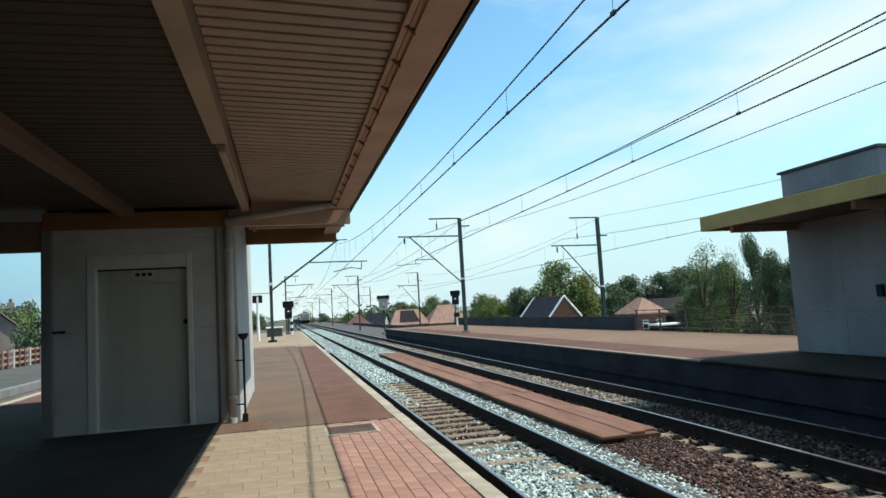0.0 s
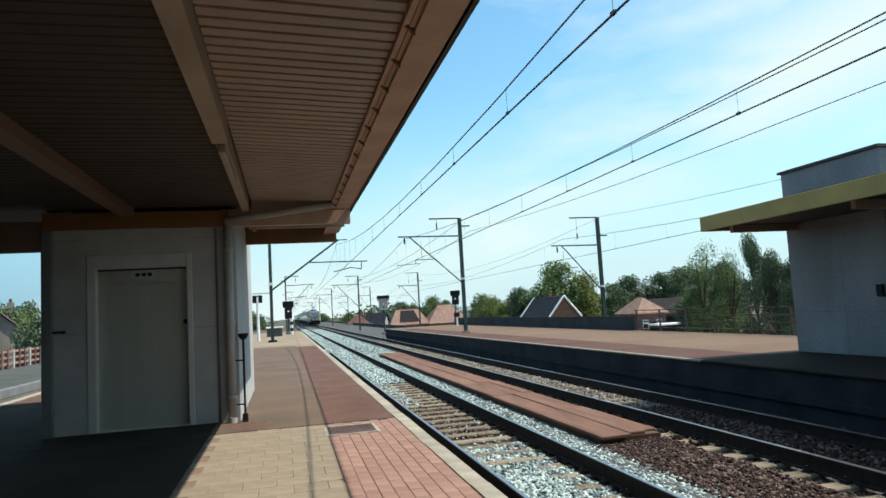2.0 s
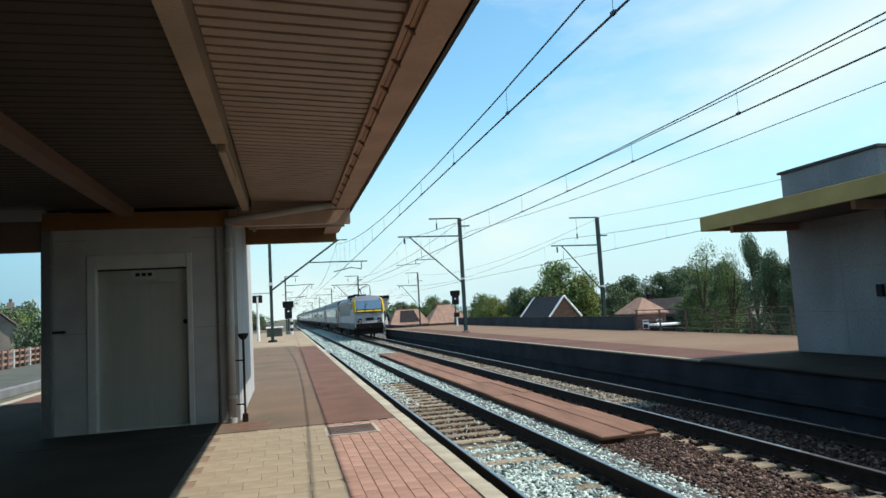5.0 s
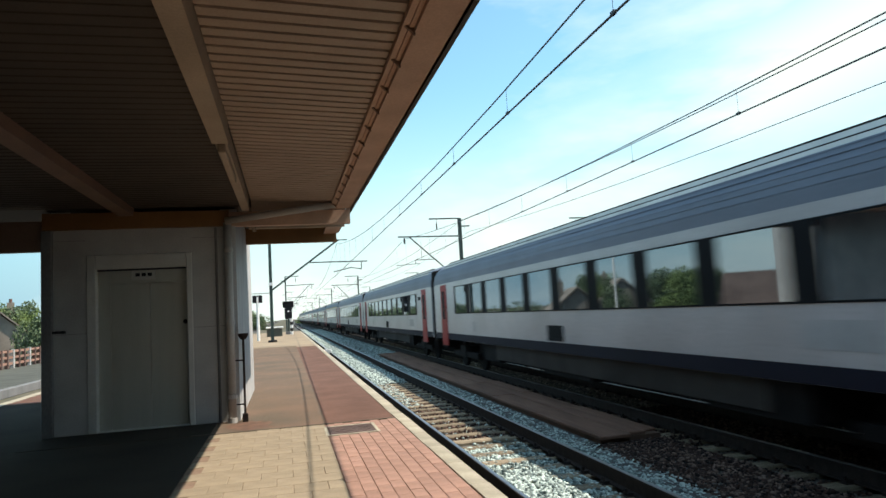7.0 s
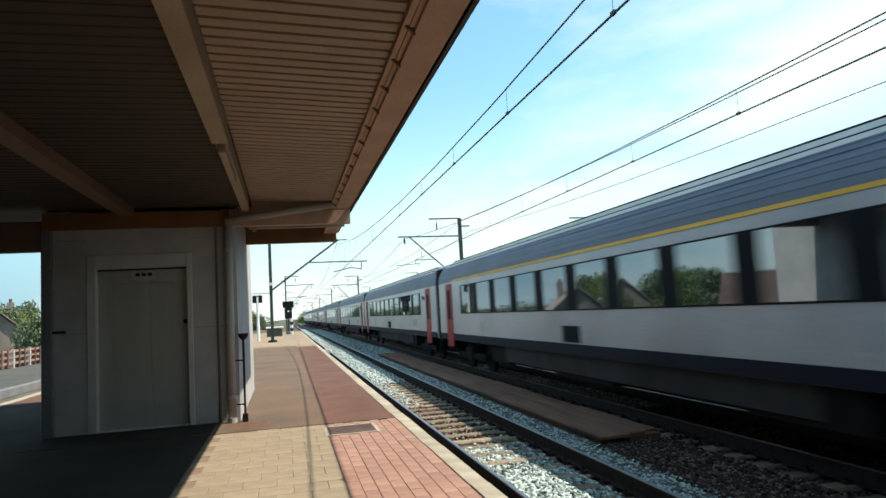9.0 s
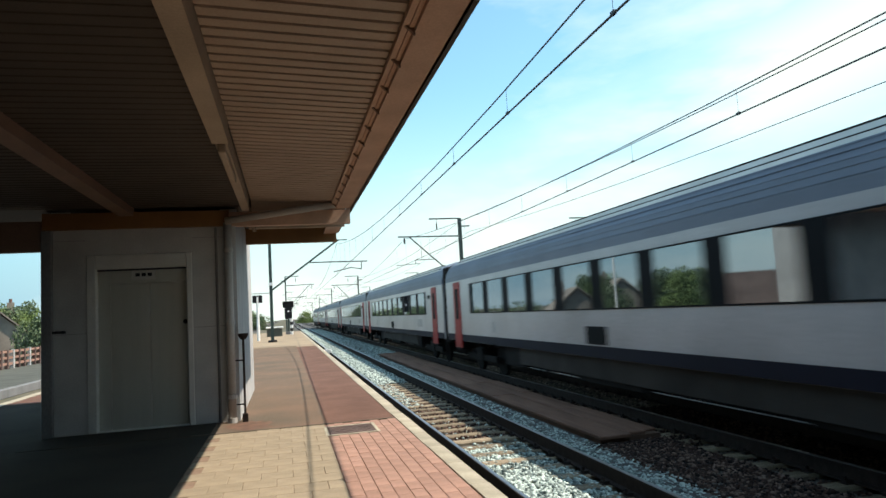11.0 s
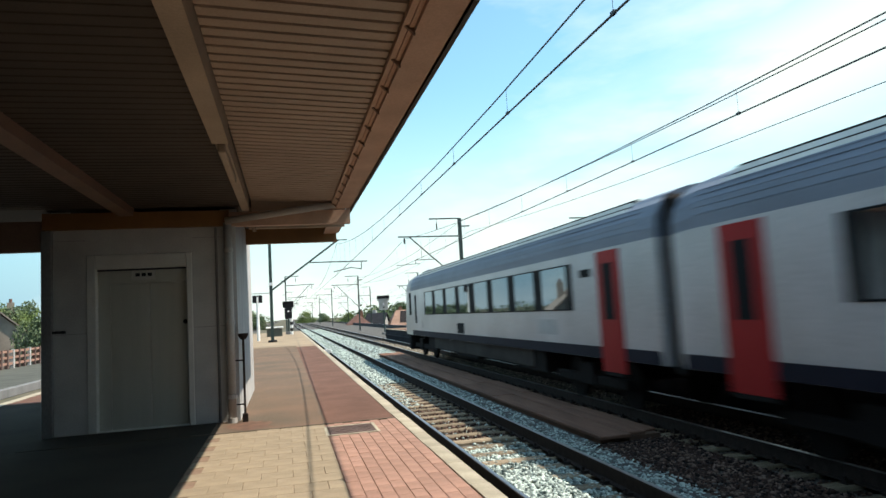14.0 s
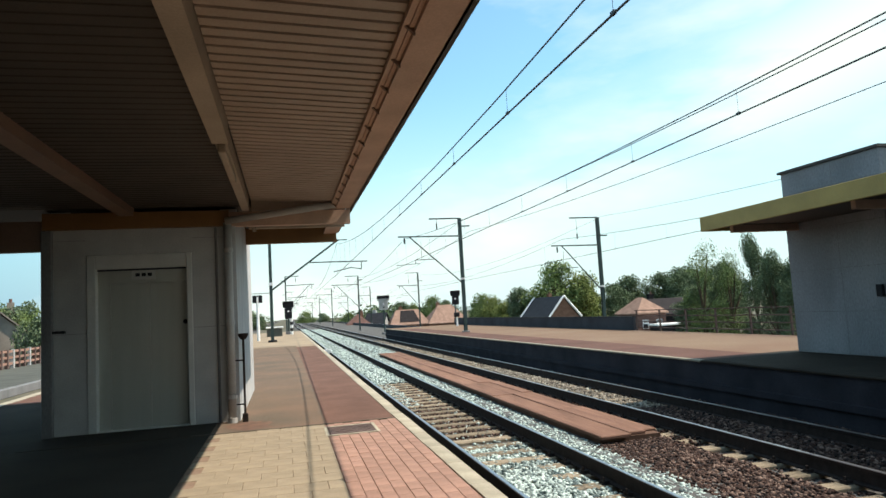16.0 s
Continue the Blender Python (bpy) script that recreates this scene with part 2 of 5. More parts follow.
ROAD = mat("grey green old road", (0.088, 0.092, 0.080), 0.92, vary=0.3, scale=0.6, fine=50, bump=0.3, spec=0.12)
T_SOLE = mat("dirty grey skirt paint", (0.135, 0.13, 0.128), 0.7, vary=0.35, scale=1.2, fine=15, bump=0.05, stretch=(1, 0.6, 1), spec=0.2)
TILE_UMBER = mat("umber roof tiles", (0.021, 0.018, 0.019), 0.8, vary=0.3, scale=1.2, fine=14, spec=0.12)


# ---- mesh helpers ----
def finish(name, bm, material, parent=None, label="", smooth=False):
    me = bpy.data.meshes.new(name)
    bm.normal_update()
    bm.to_mesh(me)
    bm.free()
    me.materials.append(material)
    if smooth:
        me.polygons.foreach_set("use_smooth", [True] * len(me.polygons))
    ob = new(name, me)
    if parent:
        ob.parent = parent
    if label:
        ob["label"] = label
    return ob


def part(name, bm, material, parent, label="", smooth=False):
    return finish(name, bm, material, parent, label, smooth)


def box(bm, x0, x1, y0, y1, z0, z1, bevel=0.0):
    vs = bmesh.ops.create_cube(bm, size=1)["verts"]
    for v in vs:
        v.co = Vector(((x0 + x1) / 2 + v.co.x * (x1 - x0), (y0 + y1) / 2 + v.co.y * (y1 - y0), (z0 + z1) / 2 + v.co.z * (z1 - z0)))
    if bevel:
        es = {e for v in vs for e in v.link_edges}
        bmesh.ops.bevel(bm, geom=list(es), offset=bevel, segments=1, affect="EDGES")
    return bm


def boxes(*rows, bevel=0.0):
    bm = bmesh.new()
    for r in rows:
        box(bm, *r, bevel=bevel)
    return bm


def rod(bm, a, b, r0, r1=None, seg=8):
    a, b = Vector(a), Vector(b)
    d = b - a
    m = Matrix.Translation((a + b) / 2) @ d.to_track_quat("Z", "Y").to_matrix().to_4x4()
    bmesh.ops.create_cone(bm, cap_ends=True, segments=seg, radius1=r0, radius2=r0 if r1 is None else r1, depth=d.length, matrix=m)
    return bm


def rods(*rows, seg=8):
    bm = bmesh.new()
    for r in rows:
        rod(bm, *r, seg=seg)
    return bm


def prism(bm, profile, y0, y1, y_of=None):
    """A closed (x, z) outline carried from y0 to y1."""
    a = [bm.verts.new((x, y0, z)) for x, z in profile]
    b = [bm.verts.new((x, y1, z)) for x, z in profile]
    n = len(profile)
    for i in range(n):
        bm.faces.new((a[i], a[(i + 1) % n], b[(i + 1) % n], b[i]))
    bm.faces.new(a[::-1])
    bm.faces.new(b)
    bmesh.ops.recalc_face_normals(bm, faces=bm.faces[:])
    return bm


def tube(bm, pts, r, seg=5):
    """A bent wire through points."""
    rings = []
    for i, p in enumerate(pts):
        d = (Vector(pts[min(i + 1, len(pts) - 1)]) - Vector(pts[max(i - 1, 0)])).normalized()
        q = d.to_track_quat("Z", "Y")
        rings.append([bm.verts.new(Vector(p) + q @ Vector((r * math.cos(6.2832 * k / seg), r * math.sin(6.2832 * k / seg), 0))) for k in range(seg)])
    for a, b in zip(rings, rings[1:]):
        for k in range(seg):
            bm.faces.new((a[k], a[(k + 1) % seg], b[(k + 1) % seg], b[k]))
    return bm


def empty(name, m, label, category, group=""):
    ob = new(name)
    ob.matrix_world = m
    return tagged(ob, label, category, group)


def structure(name, bm, material, label=""):
    return tagged(finish(name, bm, material), label or name.replace("_", " "), kind="structure")


# ---- ground ----
def ground():
    prof = [(-2500, -6.0), (-60, -6.0), (-30, -5.5), (-19, -2.2), (-15, -1.06), (-10, -1.04), (21, -1.04), (25, -2.6), (31, -5.2), (60, -6.0), (2500, -6.0)]
    ys = [-400, -60, 0, 60, 120, 240, 480, 1000, 3000]
    bm = bmesh.new()
    grid = [[bm.verts.new((x, y, z)) for x, z in prof] for y in ys]
    for r0, r1 in zip(grid, grid[1:]):
        for i in range(len(prof) - 1):
            bm.faces.new((r0[i], r0[i + 1], r1[i + 1], r1[i]))
    structure("ground", bm, GRASS, "grassy embankment and flat land to the horizon")
    # ballast beds
    for nm, x0, x1 in (("ballast_bed_1", 1.80, 9.2), ("ballast_bed_2", 16.2, 20.0), ("ballast_bed_3", -10.0, -6.3)):
        structure(nm, boxes((x0, x1, -60, 900, -1.03, -0.955)), BALLAST_BED, "grey stone ballast bed under the rails")


def rail(x, name="rail"):
    ob = empty(name, pose(x, 0, RAIL), "worn steel rail with a polished running head", "rail", "rails")
    web = [(-0.07, -0.215), (0.07, -0.215), (0.07, -0.20), (0.012, -0.185), (0.012, -0.045), (0.036, -0.035), (0.036, -0.008), (-0.036, -0.008), (-0.036, -0.035), (-0.012, -0.045), (-0.012, -0.185), (-0.07, -0.20)]
    part("web", prism(bmesh.new(), web, -60, 900), RUST, ob, "rusty dark rail side")
    part("head", boxes((-0.024, 0.024, -60, 900, -0.008, 0.0)), STEEL, ob, "polished rail head")
    return ob


TRACKS = (-7.9, 3.334, 7.427, 17.9)


def tracks():
    first = rail(TRACKS[0] - 0.7535)
    for ax in TRACKS:
        for s in (-0.7535, 0.7535):
            if ax == TRACKS[0] and s < 0:
                continue
            copy_thing(first, pose(ax + s, 0, RAIL))


# ---- platforms ----
EDGE1, EDGE2, BACK2 = 1.635, 9.20, 16.15


def platforms():
    structure("ballast_bed_4", boxes((9.2, 16.2, 64.6, 700, -1.03, -0.95)), BALLAST_BED, "grey gravel beyond the end of the opposite platform")
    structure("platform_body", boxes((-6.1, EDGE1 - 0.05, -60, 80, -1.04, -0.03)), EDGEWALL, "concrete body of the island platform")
    structure("platform_paving", boxes((-3.4, 0.5, 9.74, 38.0, -0.03, 0.0), (-5.9, -3.4, 16.2, 38.0, -0.03, 0.0), (-1.3, 1.46, -60, 3.0, -0.03, 0.0)), GREYASPH, "worn beige asphalt paving of the platform")
    # shade painted into the paving, cut off at the canopy's shadow line
    structure("covered_paving", boxes((-5.9, -1.05, -60, 9.74, -0.03, -0.002), (-5.9, -3.4, 9.74, 16.2, -0.03, -0.002), (-3.4, -1.05, 9.74, 10.79, 0.0005, 0.003)), SHADE_ASPH, "asphalt coloured dark for the shade under the canopy")
    structure("platform_strip", boxes((0.5, 1.46, 9.74, 36.5, -0.03, 0.001)), REDASPH, "dull red asphalt strip along the platform edge")
    structure("left_strip", boxes((-5.9, -4.6, 16.2, 37.9, 0.0, 0.004)), REDASPH, "dull red asphalt strip along the other edge")
    structure("platform_far", boxes((-5.9, 0.5, 38.0, 80, -0.03, 0.0), (0.5, 1.46, 36.5, 80, -0.03, 0.0)), FARPAVE, "pale beige paving at the platform end")
    structure("paver_bed", boxes((-1.05, 1.46, 3.0, 9.74, -0.03, -0.007)), JOINT, "sand joints below the pavers")
    structure("left_coping", boxes((-6.15, -5.9, -60, 80, -0.12, 0.004), bevel=0.01), COPING, "pale coping along the far platform edge")
    bm = bmesh.new()
    rng = random.Random(3)
    ring = []
    for i in range(40):
        a = 6.2832 * i / 40
        r = rng.uniform(0.65, 1.15)
        ring.append(bm.verts.new((-0.55 + 0.36 * r * math.cos(a), 10.25 + 0.42 * r * math.sin(a), 0.0015)))
    bm.faces.new(ring)
    tagged(finish("rust_stain", bm, STAIN), "rusty brown stain on the paving by the downpipe", kind="structure")
    structure("cross_joint", boxes((-1.3, 1.46, 9.70, 9.76, -0.02, 0.004)), TAR, "dark uneven joint between pavers and asphalt")
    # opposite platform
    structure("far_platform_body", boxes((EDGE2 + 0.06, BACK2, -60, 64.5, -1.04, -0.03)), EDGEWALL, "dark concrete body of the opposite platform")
    structure("far_platform_paving", boxes((EDGE2 + 0.14, BACK2 - 0.05, -60, 64.4, -0.03, 0.0)), PINKPAVE, "pink and beige paving of the opposite platform")
    structure("far_edge_strip", boxes((EDGE2 + 0.14, EDGE2 + 1.9, -60, 58, 0.0, 0.004)), EDGE_RED, "red brown paving strip along the opposite edge")
    # dark sheet painting the opposite canopy's shade over the paving
    structure("far_covered_paving", boxes((EDGE2 + 0.14, BACK2 - 0.05, -60, 13.9, 0.004, 0.008)), SHADE_ASPH, "asphalt coloured dark for the shade of the opposite canopy")
    structure("far_coping", boxes((EDGE2, EDGE2 + 0.14, 13.9, 64.5, -0.04, 0.006), bevel=0.01), COPING, "pale coping of the opposite platform")
    # the coping goes on here in a dark colour, as if shaded
    structure("far_covered_edge", boxes((EDGE2, EDGE2 + 0.14, -60, 13.895, -0.04, 0.006), bevel=0.01), SHADE_ASPH, "coping coloured dark for the shade of the opposite canopy")
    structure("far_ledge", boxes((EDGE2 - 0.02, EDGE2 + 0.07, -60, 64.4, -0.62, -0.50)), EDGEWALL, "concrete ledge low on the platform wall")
    # dark parapet and railing at the back of the opposite platform
    structure("parapet", boxes((BACK2 - 0.10, BACK2 + 0.02, 29.3, 64.4, 0.0, 0.62)), WALLDARK, "dark slate blue parapet wall along the platform back")
    structure("parapet_cap", boxes((BACK2 - 0.13, BACK2 + 0.05, 29.3, 64.4, 0.62, 0.66)), BLACK, "dark parapet capping")
    structure("boundary_wall", boxes((BACK2 - 0.1, BACK2 + 0.05, 64.7, 190, -1.0, -0.42)), WALLDARK, "low dark wall beyond the platform end")
    rl = empty("railing", pose(BACK2 - 0.05, 0, 0), "rusty brown steel railing with four rails along the platform back", "railing")
    for z in (0.16, 0.42, 0.68, 0.94):
        part("handrail" if z > 0.9 else "rail_bar", boxes((-0.018, 0.018, -10, 29.2, z - 0.018, z + 0.018)), RAILING, rl)
    for i in range(20):
        part("post", boxes((-0.03, 0.03, i * 2.0 - 9.0, i * 2.0 - 8.94, 0.0, 0.96)), RAILING, rl)


def pavers():
    owner = empty("pavement_pieces", pose(0, 0, 0), "beige and red pavers laid on the platform", "paving")
    owner["kind"] = "structure"

    def piece(name, w, l, material):
        me_ob = part(name, box(bmesh.new(), -w / 2, w / 2, -l / 2, l / 2, -0.03, 0, bevel=0.004), material, owner)
        return me_ob

    rng = random.Random(4)
    red = piece("brick", 0.1212, 0.2395, REDBRICK)
    beige = piece("paver", 0.2965, 0.297, BEIGE)
    cope = piece("coping_stone", 0.166, 0.86, COPING)
    n = 0
    for c in range(8):
        for r in range(20):
            y = 4.92 + r * 0.243 + (0.12 if c % 2 else 0)
            x = 0.53 + c * 0.1245
            if y > 9.66 or (0.44 < x < 1.12 and 8.72 < y < 9.48):
                continue
            ob = red if n == 0 else red.copy()
            if n:
                scene.collection.objects.link(ob)
            ob.location, ob.rotation_euler = (x, y, rng.uniform(-0.002, 0.002)), (rng.uniform(-0.006, 0.006), rng.uniform(-0.008, 0.008), rng.uniform(-0.006, 0.006))
            n += 1
    n = 0
    for c in range(6):
        for r in range(18):
            y = 4.45 + r * 0.30
            x = 0.315 - c * 0.30 + (0.0 if r % 2 else -0.15)
            if y > 9.56 or x < -0.95:
                continue
            ob = beige if n == 0 else beige.copy()
            if n:
                scene.collection.objects.link(ob)
            ob.location, ob.rotation_euler = (x, y, rng.uniform(-0.002, 0.002)), (rng.uniform(-0.005, 0.005), rng.uniform(-0.006, 0.006), rng.uniform(-0.005, 0.005))
            n += 1
    half = piece("paver_half", 0.146, 0.296, BEIGE)
    for k in range(9):
        ob = half if k == 0 else half.copy()
        if k:
            scene.collection.objects.link(ob)
        ob.location = (0.391, 4.45 + 0.60 * k, rng.uniform(-0.002, 0.002))
    for i in range(52):
        ob = cope if i == 0 else cope.copy()
        if i:
            scene.collection.objects.link(ob)
        ob.location = (1.549 + rng.uniform(-0.004, 0.004), 3.5 + i * 0.873, rng.uniform(0.002, 0.009))
        ob.rotation_euler = (0, rng.uniform(-0.006, 0.006), rng.uniform(-0.004, 0.004))
    structure("coping_run", boxes((1.47, EDGE1, 48.7, 80, -0.12, 0.004), (1.47, EDGE1, -60, 3.0, -0.12, 0.004)), COPING, "pale coping along the platform edge")
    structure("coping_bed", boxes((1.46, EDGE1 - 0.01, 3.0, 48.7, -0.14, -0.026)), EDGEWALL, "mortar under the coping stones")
    gr = empty("drain_cover", pose(0.785, 9.1, 0), "brown cast drain cover in a pale frame among the pavers", "drain cover")
    part("frame", boxes((-0.34, 0.34, -0.36, -0.31, -0.03, 0.004), (-0.34, 0.34, 0.31, 0.36, -0.03, 0.004), (-0.34, -0.30, -0.31, 0.31, -0.03, 0.004), (0.30, 0.34, -0.31, 0.31, -0.03, 0.004)), COPING, gr)
    part("plate", boxes((-0.30, 0.30, -0.31, 0.31, -0.03, -0.002), *[(-0.29, 0.29, -0.29 + k * 0.06, -0.26 + k * 0.06, -0.002, 0.004) for k in range(10)]), GRATE, gr)


# ---- track bed pieces ----
def sleepers():
    n = 0
    for ax in (TRACKS[1], TRACKS[2]):
        owner = empty("sleeper_row", pose(ax, 0, -0.895), "row of weathered tan sleepers under the rails", "sleepers")
        first = None
        for i in range(75):
            y = 3.4 + i * 0.62
            if first is None:
                first = part("sleeper", box(bmesh.new(), -1.25, 1.25, -0.13, 0.13, -0.10, 0.003, bevel=0.02), SLEEPER, owner)
                ob = first
            else:
                ob = first.copy()
                scene.collection.objects.link(ob)
            ob.location, ob.rotation_euler = (0, y, 0), (0, 0, random.Random(i).uniform(-0.012, 0.012))
        # rail clips
        for sx in (-0.7535, 0.7535):
            clip = None
            for i in range(44):
                if clip is None:
                    clip = part("rail_clip", boxes((-0.17, 0.17, -0.07, 0.07, -0.01, 0.012), (-0.15, -0.06, -0.05, 0.05, 0.01, 0.045), (0.06, 0.15, -0.05, 0.05, 0.01, 0.045), (-0.14, -0.11, -0.015, 0.015, 0.04, 0.09), (0.11, 0.14, -0.015, 0.015, 0.04, 0.09)), RUST, owner)
                    ob = clip
                else:
                    ob = clip.copy()
                    scene.collection.objects.link(ob)
                ob.location = (sx, 3.4 + i * 0.62, 0)


def stones(name, label, material, spots, seed, squash=0.75):
    """Many loose angular stones in one mesh. spots: (x0, x1, y0, y1, count, size, z)."""
    rng = np.random.default_rng(seed)
    g = (1 + 5 ** 0.5) / 2
    base = np.array([(-1, g, 0), (1, g, 0), (-1, -g, 0), (1, -g, 0), (0, -1, g), (0, 1, g), (0, -1, -g), (0, 1, -g), (g, 0, -1), (g, 0, 1), (-g, 0, -1), (-g, 0, 1)]) / 1.9
    tri = np.array([(0, 11, 5), (0, 5, 1), (0, 1, 7), (0, 7, 10), (0, 10, 11), (1, 5, 9), (5, 11, 4), (11, 10, 2), (10, 7, 6), (7, 1, 8), (3, 9, 4), (3, 4, 2), (3, 2, 6), (3, 6, 8), (3, 8, 9), (4, 9, 5), (2, 4, 11), (6, 2, 10), (8, 6, 7), (9, 8, 1)])
    vs, fs, off = [], [], 0
    for x0, x1, y0, y1, n, size, z in spots:
        c = np.stack([rng.uniform(x0, x1, n), rng.uniform(y0, y1, n), z + rng.uniform(-0.4, 0.5, n) * size], 1)
        s = size * rng.uniform(0.45, 1.0, (n, 1, 1))
        v = base[None] * rng.uniform(0.6, 1.15, (n, 12, 1)) * s
        v[:, :, 2] *= squash
        a = rng.uniform(0, 6.28, n)
        ca, sa = np.cos(a)[:, None], np.sin(a)[:, None]
        tl = rng.uniform(-0.6, 0.6, (n, 1))
        vx, vy, vz = v[:, :, 0] * 1.25, v[:, :, 1] * 0.9, v[:, :, 2]
        vz, vx = vz + tl * vx, vx - tl * vz
        v = np.stack([ca * vx - sa * vy, sa * vx + ca * vy, vz], 2) + c[:, None]
        vs.append(v.reshape(-1, 3))
        fs.append((tri[None] + (np.arange(n) * 12)[:, None, None]).reshape(-1, 3) + off)
        off += n * 12
    me = bpy.data.meshes.new(name)
    v, f = np.concatenate(vs), np.concatenate(fs)
    me.vertices.add(len(v))
    me.vertices.foreach_set("co", v.ravel())
    me.loops.add(f.size)
    me.loops.foreach_set("vertex_index", f.ravel().astype(np.int32))
    me.polygons.add(len(f))
    me.polygons.foreach_set("loop_start", np.arange(0, f.size, 3, dtype=np.int32))
    me.update(calc_edges=True)
    me.materials.append(material)
    return tagged(new(name, me), label, "ballast", kind="stuff")


def ballast():
    structure("ballast_shoulder", prism(bmesh.new(), [(4.20, -1.0), (6.30, -1.0), (6.15, -0.92), (5.9, -0.87), (4.62, -0.85), (4.30, -0.89)], -60, 200), BALLAST_BED, "raised ballast shoulder between the tracks")
    z = -0.928
    stones("ballast_stones", "loose grey and white ballast stones between the rails", STONE_GREY, [
        (2.70, 3.95, 4.0, 11.5, 5200, 0.042, z + 0.004), (2.72, 3.50, 4.0, 9.6, 4800, 0.042, z + 0.045), (2.72, 3.95, 4.0, 5.6, 900, 0.04, z + 0.045), (3.2, 3.75, 5.8, 7.6, 800, 0.042, z + 0.04), (2.70, 3.95, 11.5, 24, 700, 0.040, z - 0.005), (2.70, 3.3, 17, 24, 900, 0.045, z + 0.01), (4.14, 4.34, 4.0, 14, 1500, 0.036, z + 0.02), (4.30, 4.88, 4.0, 12, 3600, 0.036, z + 0.06), (4.18, 4.90, 12, 40, 8000, 0.045, z + 0.055),
        (2.70, 3.95, 23, 36, 5200, 0.05, z + 0.03), (2.70, 3.95, 36, 75, 6000, 0.065, z + 0.03), (2.70, 3.95, 75, 140, 4000, 0.10, z + 0.03), (4.18, 6.3, 37.5, 60, 6000, 0.055, z + 0.05), (4.18, 6.3, 60, 130, 6000, 0.09, z + 0.05), (1.75, 2.46, 8, 60, 2500, 0.05, z), (8.28, 9.1, 22, 50, 2500, 0.05, z)], 3)
    stones("tan_stones", "tan and grey ballast stones of the through track", STONE_TAN, [(6.80, 8.05, 13.2, 26, 6000, 0.045, z + 0.02), (6.80, 8.05, 26, 60, 3000, 0.06, z + 0.01)], 4)
    # the two spots at x 6.8 to 9.1 put canopy shade into the stones
    stones("dirty_stones", "dark brown oily ballast stones between the tracks, others dark for canopy shade", STONE_BROWN, [
        (4.80, 6.10, 4.0, 10.5, 9500, 0.038, z + 0.065), (6.1, 6.6, 4.0, 12.0, 1500, 0.036, z - 0.03), (6.80, 8.05, 3.0, 13.5, 9000, 0.042, z + 0.045), (8.26, 9.1, 3.0, 22, 7000, 0.04, z + 0.02), (6.08, 6.58, 10, 45, 2500, 0.045, z + 0.03), (2.70, 3.95, 12, 24, 5200, 0.036, z + 0.002)], 5)


def trough():
    ob = empty("cable_trough", pose(5.5, 0, -0.90), "red brown plank covered cable trough between the tracks", "cable trough")
    part("channel", boxes((-0.55, 0.55, 10.45, 37.3, 0.0, 0.13)), TROUGH_D, ob, "dark brown trough side")
    planks = [part("cover_plank", box(bmesh.new(), x0, x1, -1.49, 1.49, 0.13, z, bevel=0.012), TROUGH, ob) for x0, x1, z in ((-0.60, -0.06, 0.19), (-0.02, 0.30, 0.185), (0.33, 0.60, 0.17))]
    rng = random.Random(2)
    for i in range(9):
        for k, first in enumerate(planks):
            o = first if i == 0 else first.copy()
            if i:
                scene.collection.objects.link(o)
            o.location = (rng.uniform(-0.012, 0.012), 11.80 + i * 3.0 + 0.18 * k, rng.uniform(-0.010, 0.010))
            o.rotation_euler = (0, rng.uniform(-0.015, 0.015), rng.uniform(-0.003, 0.003))


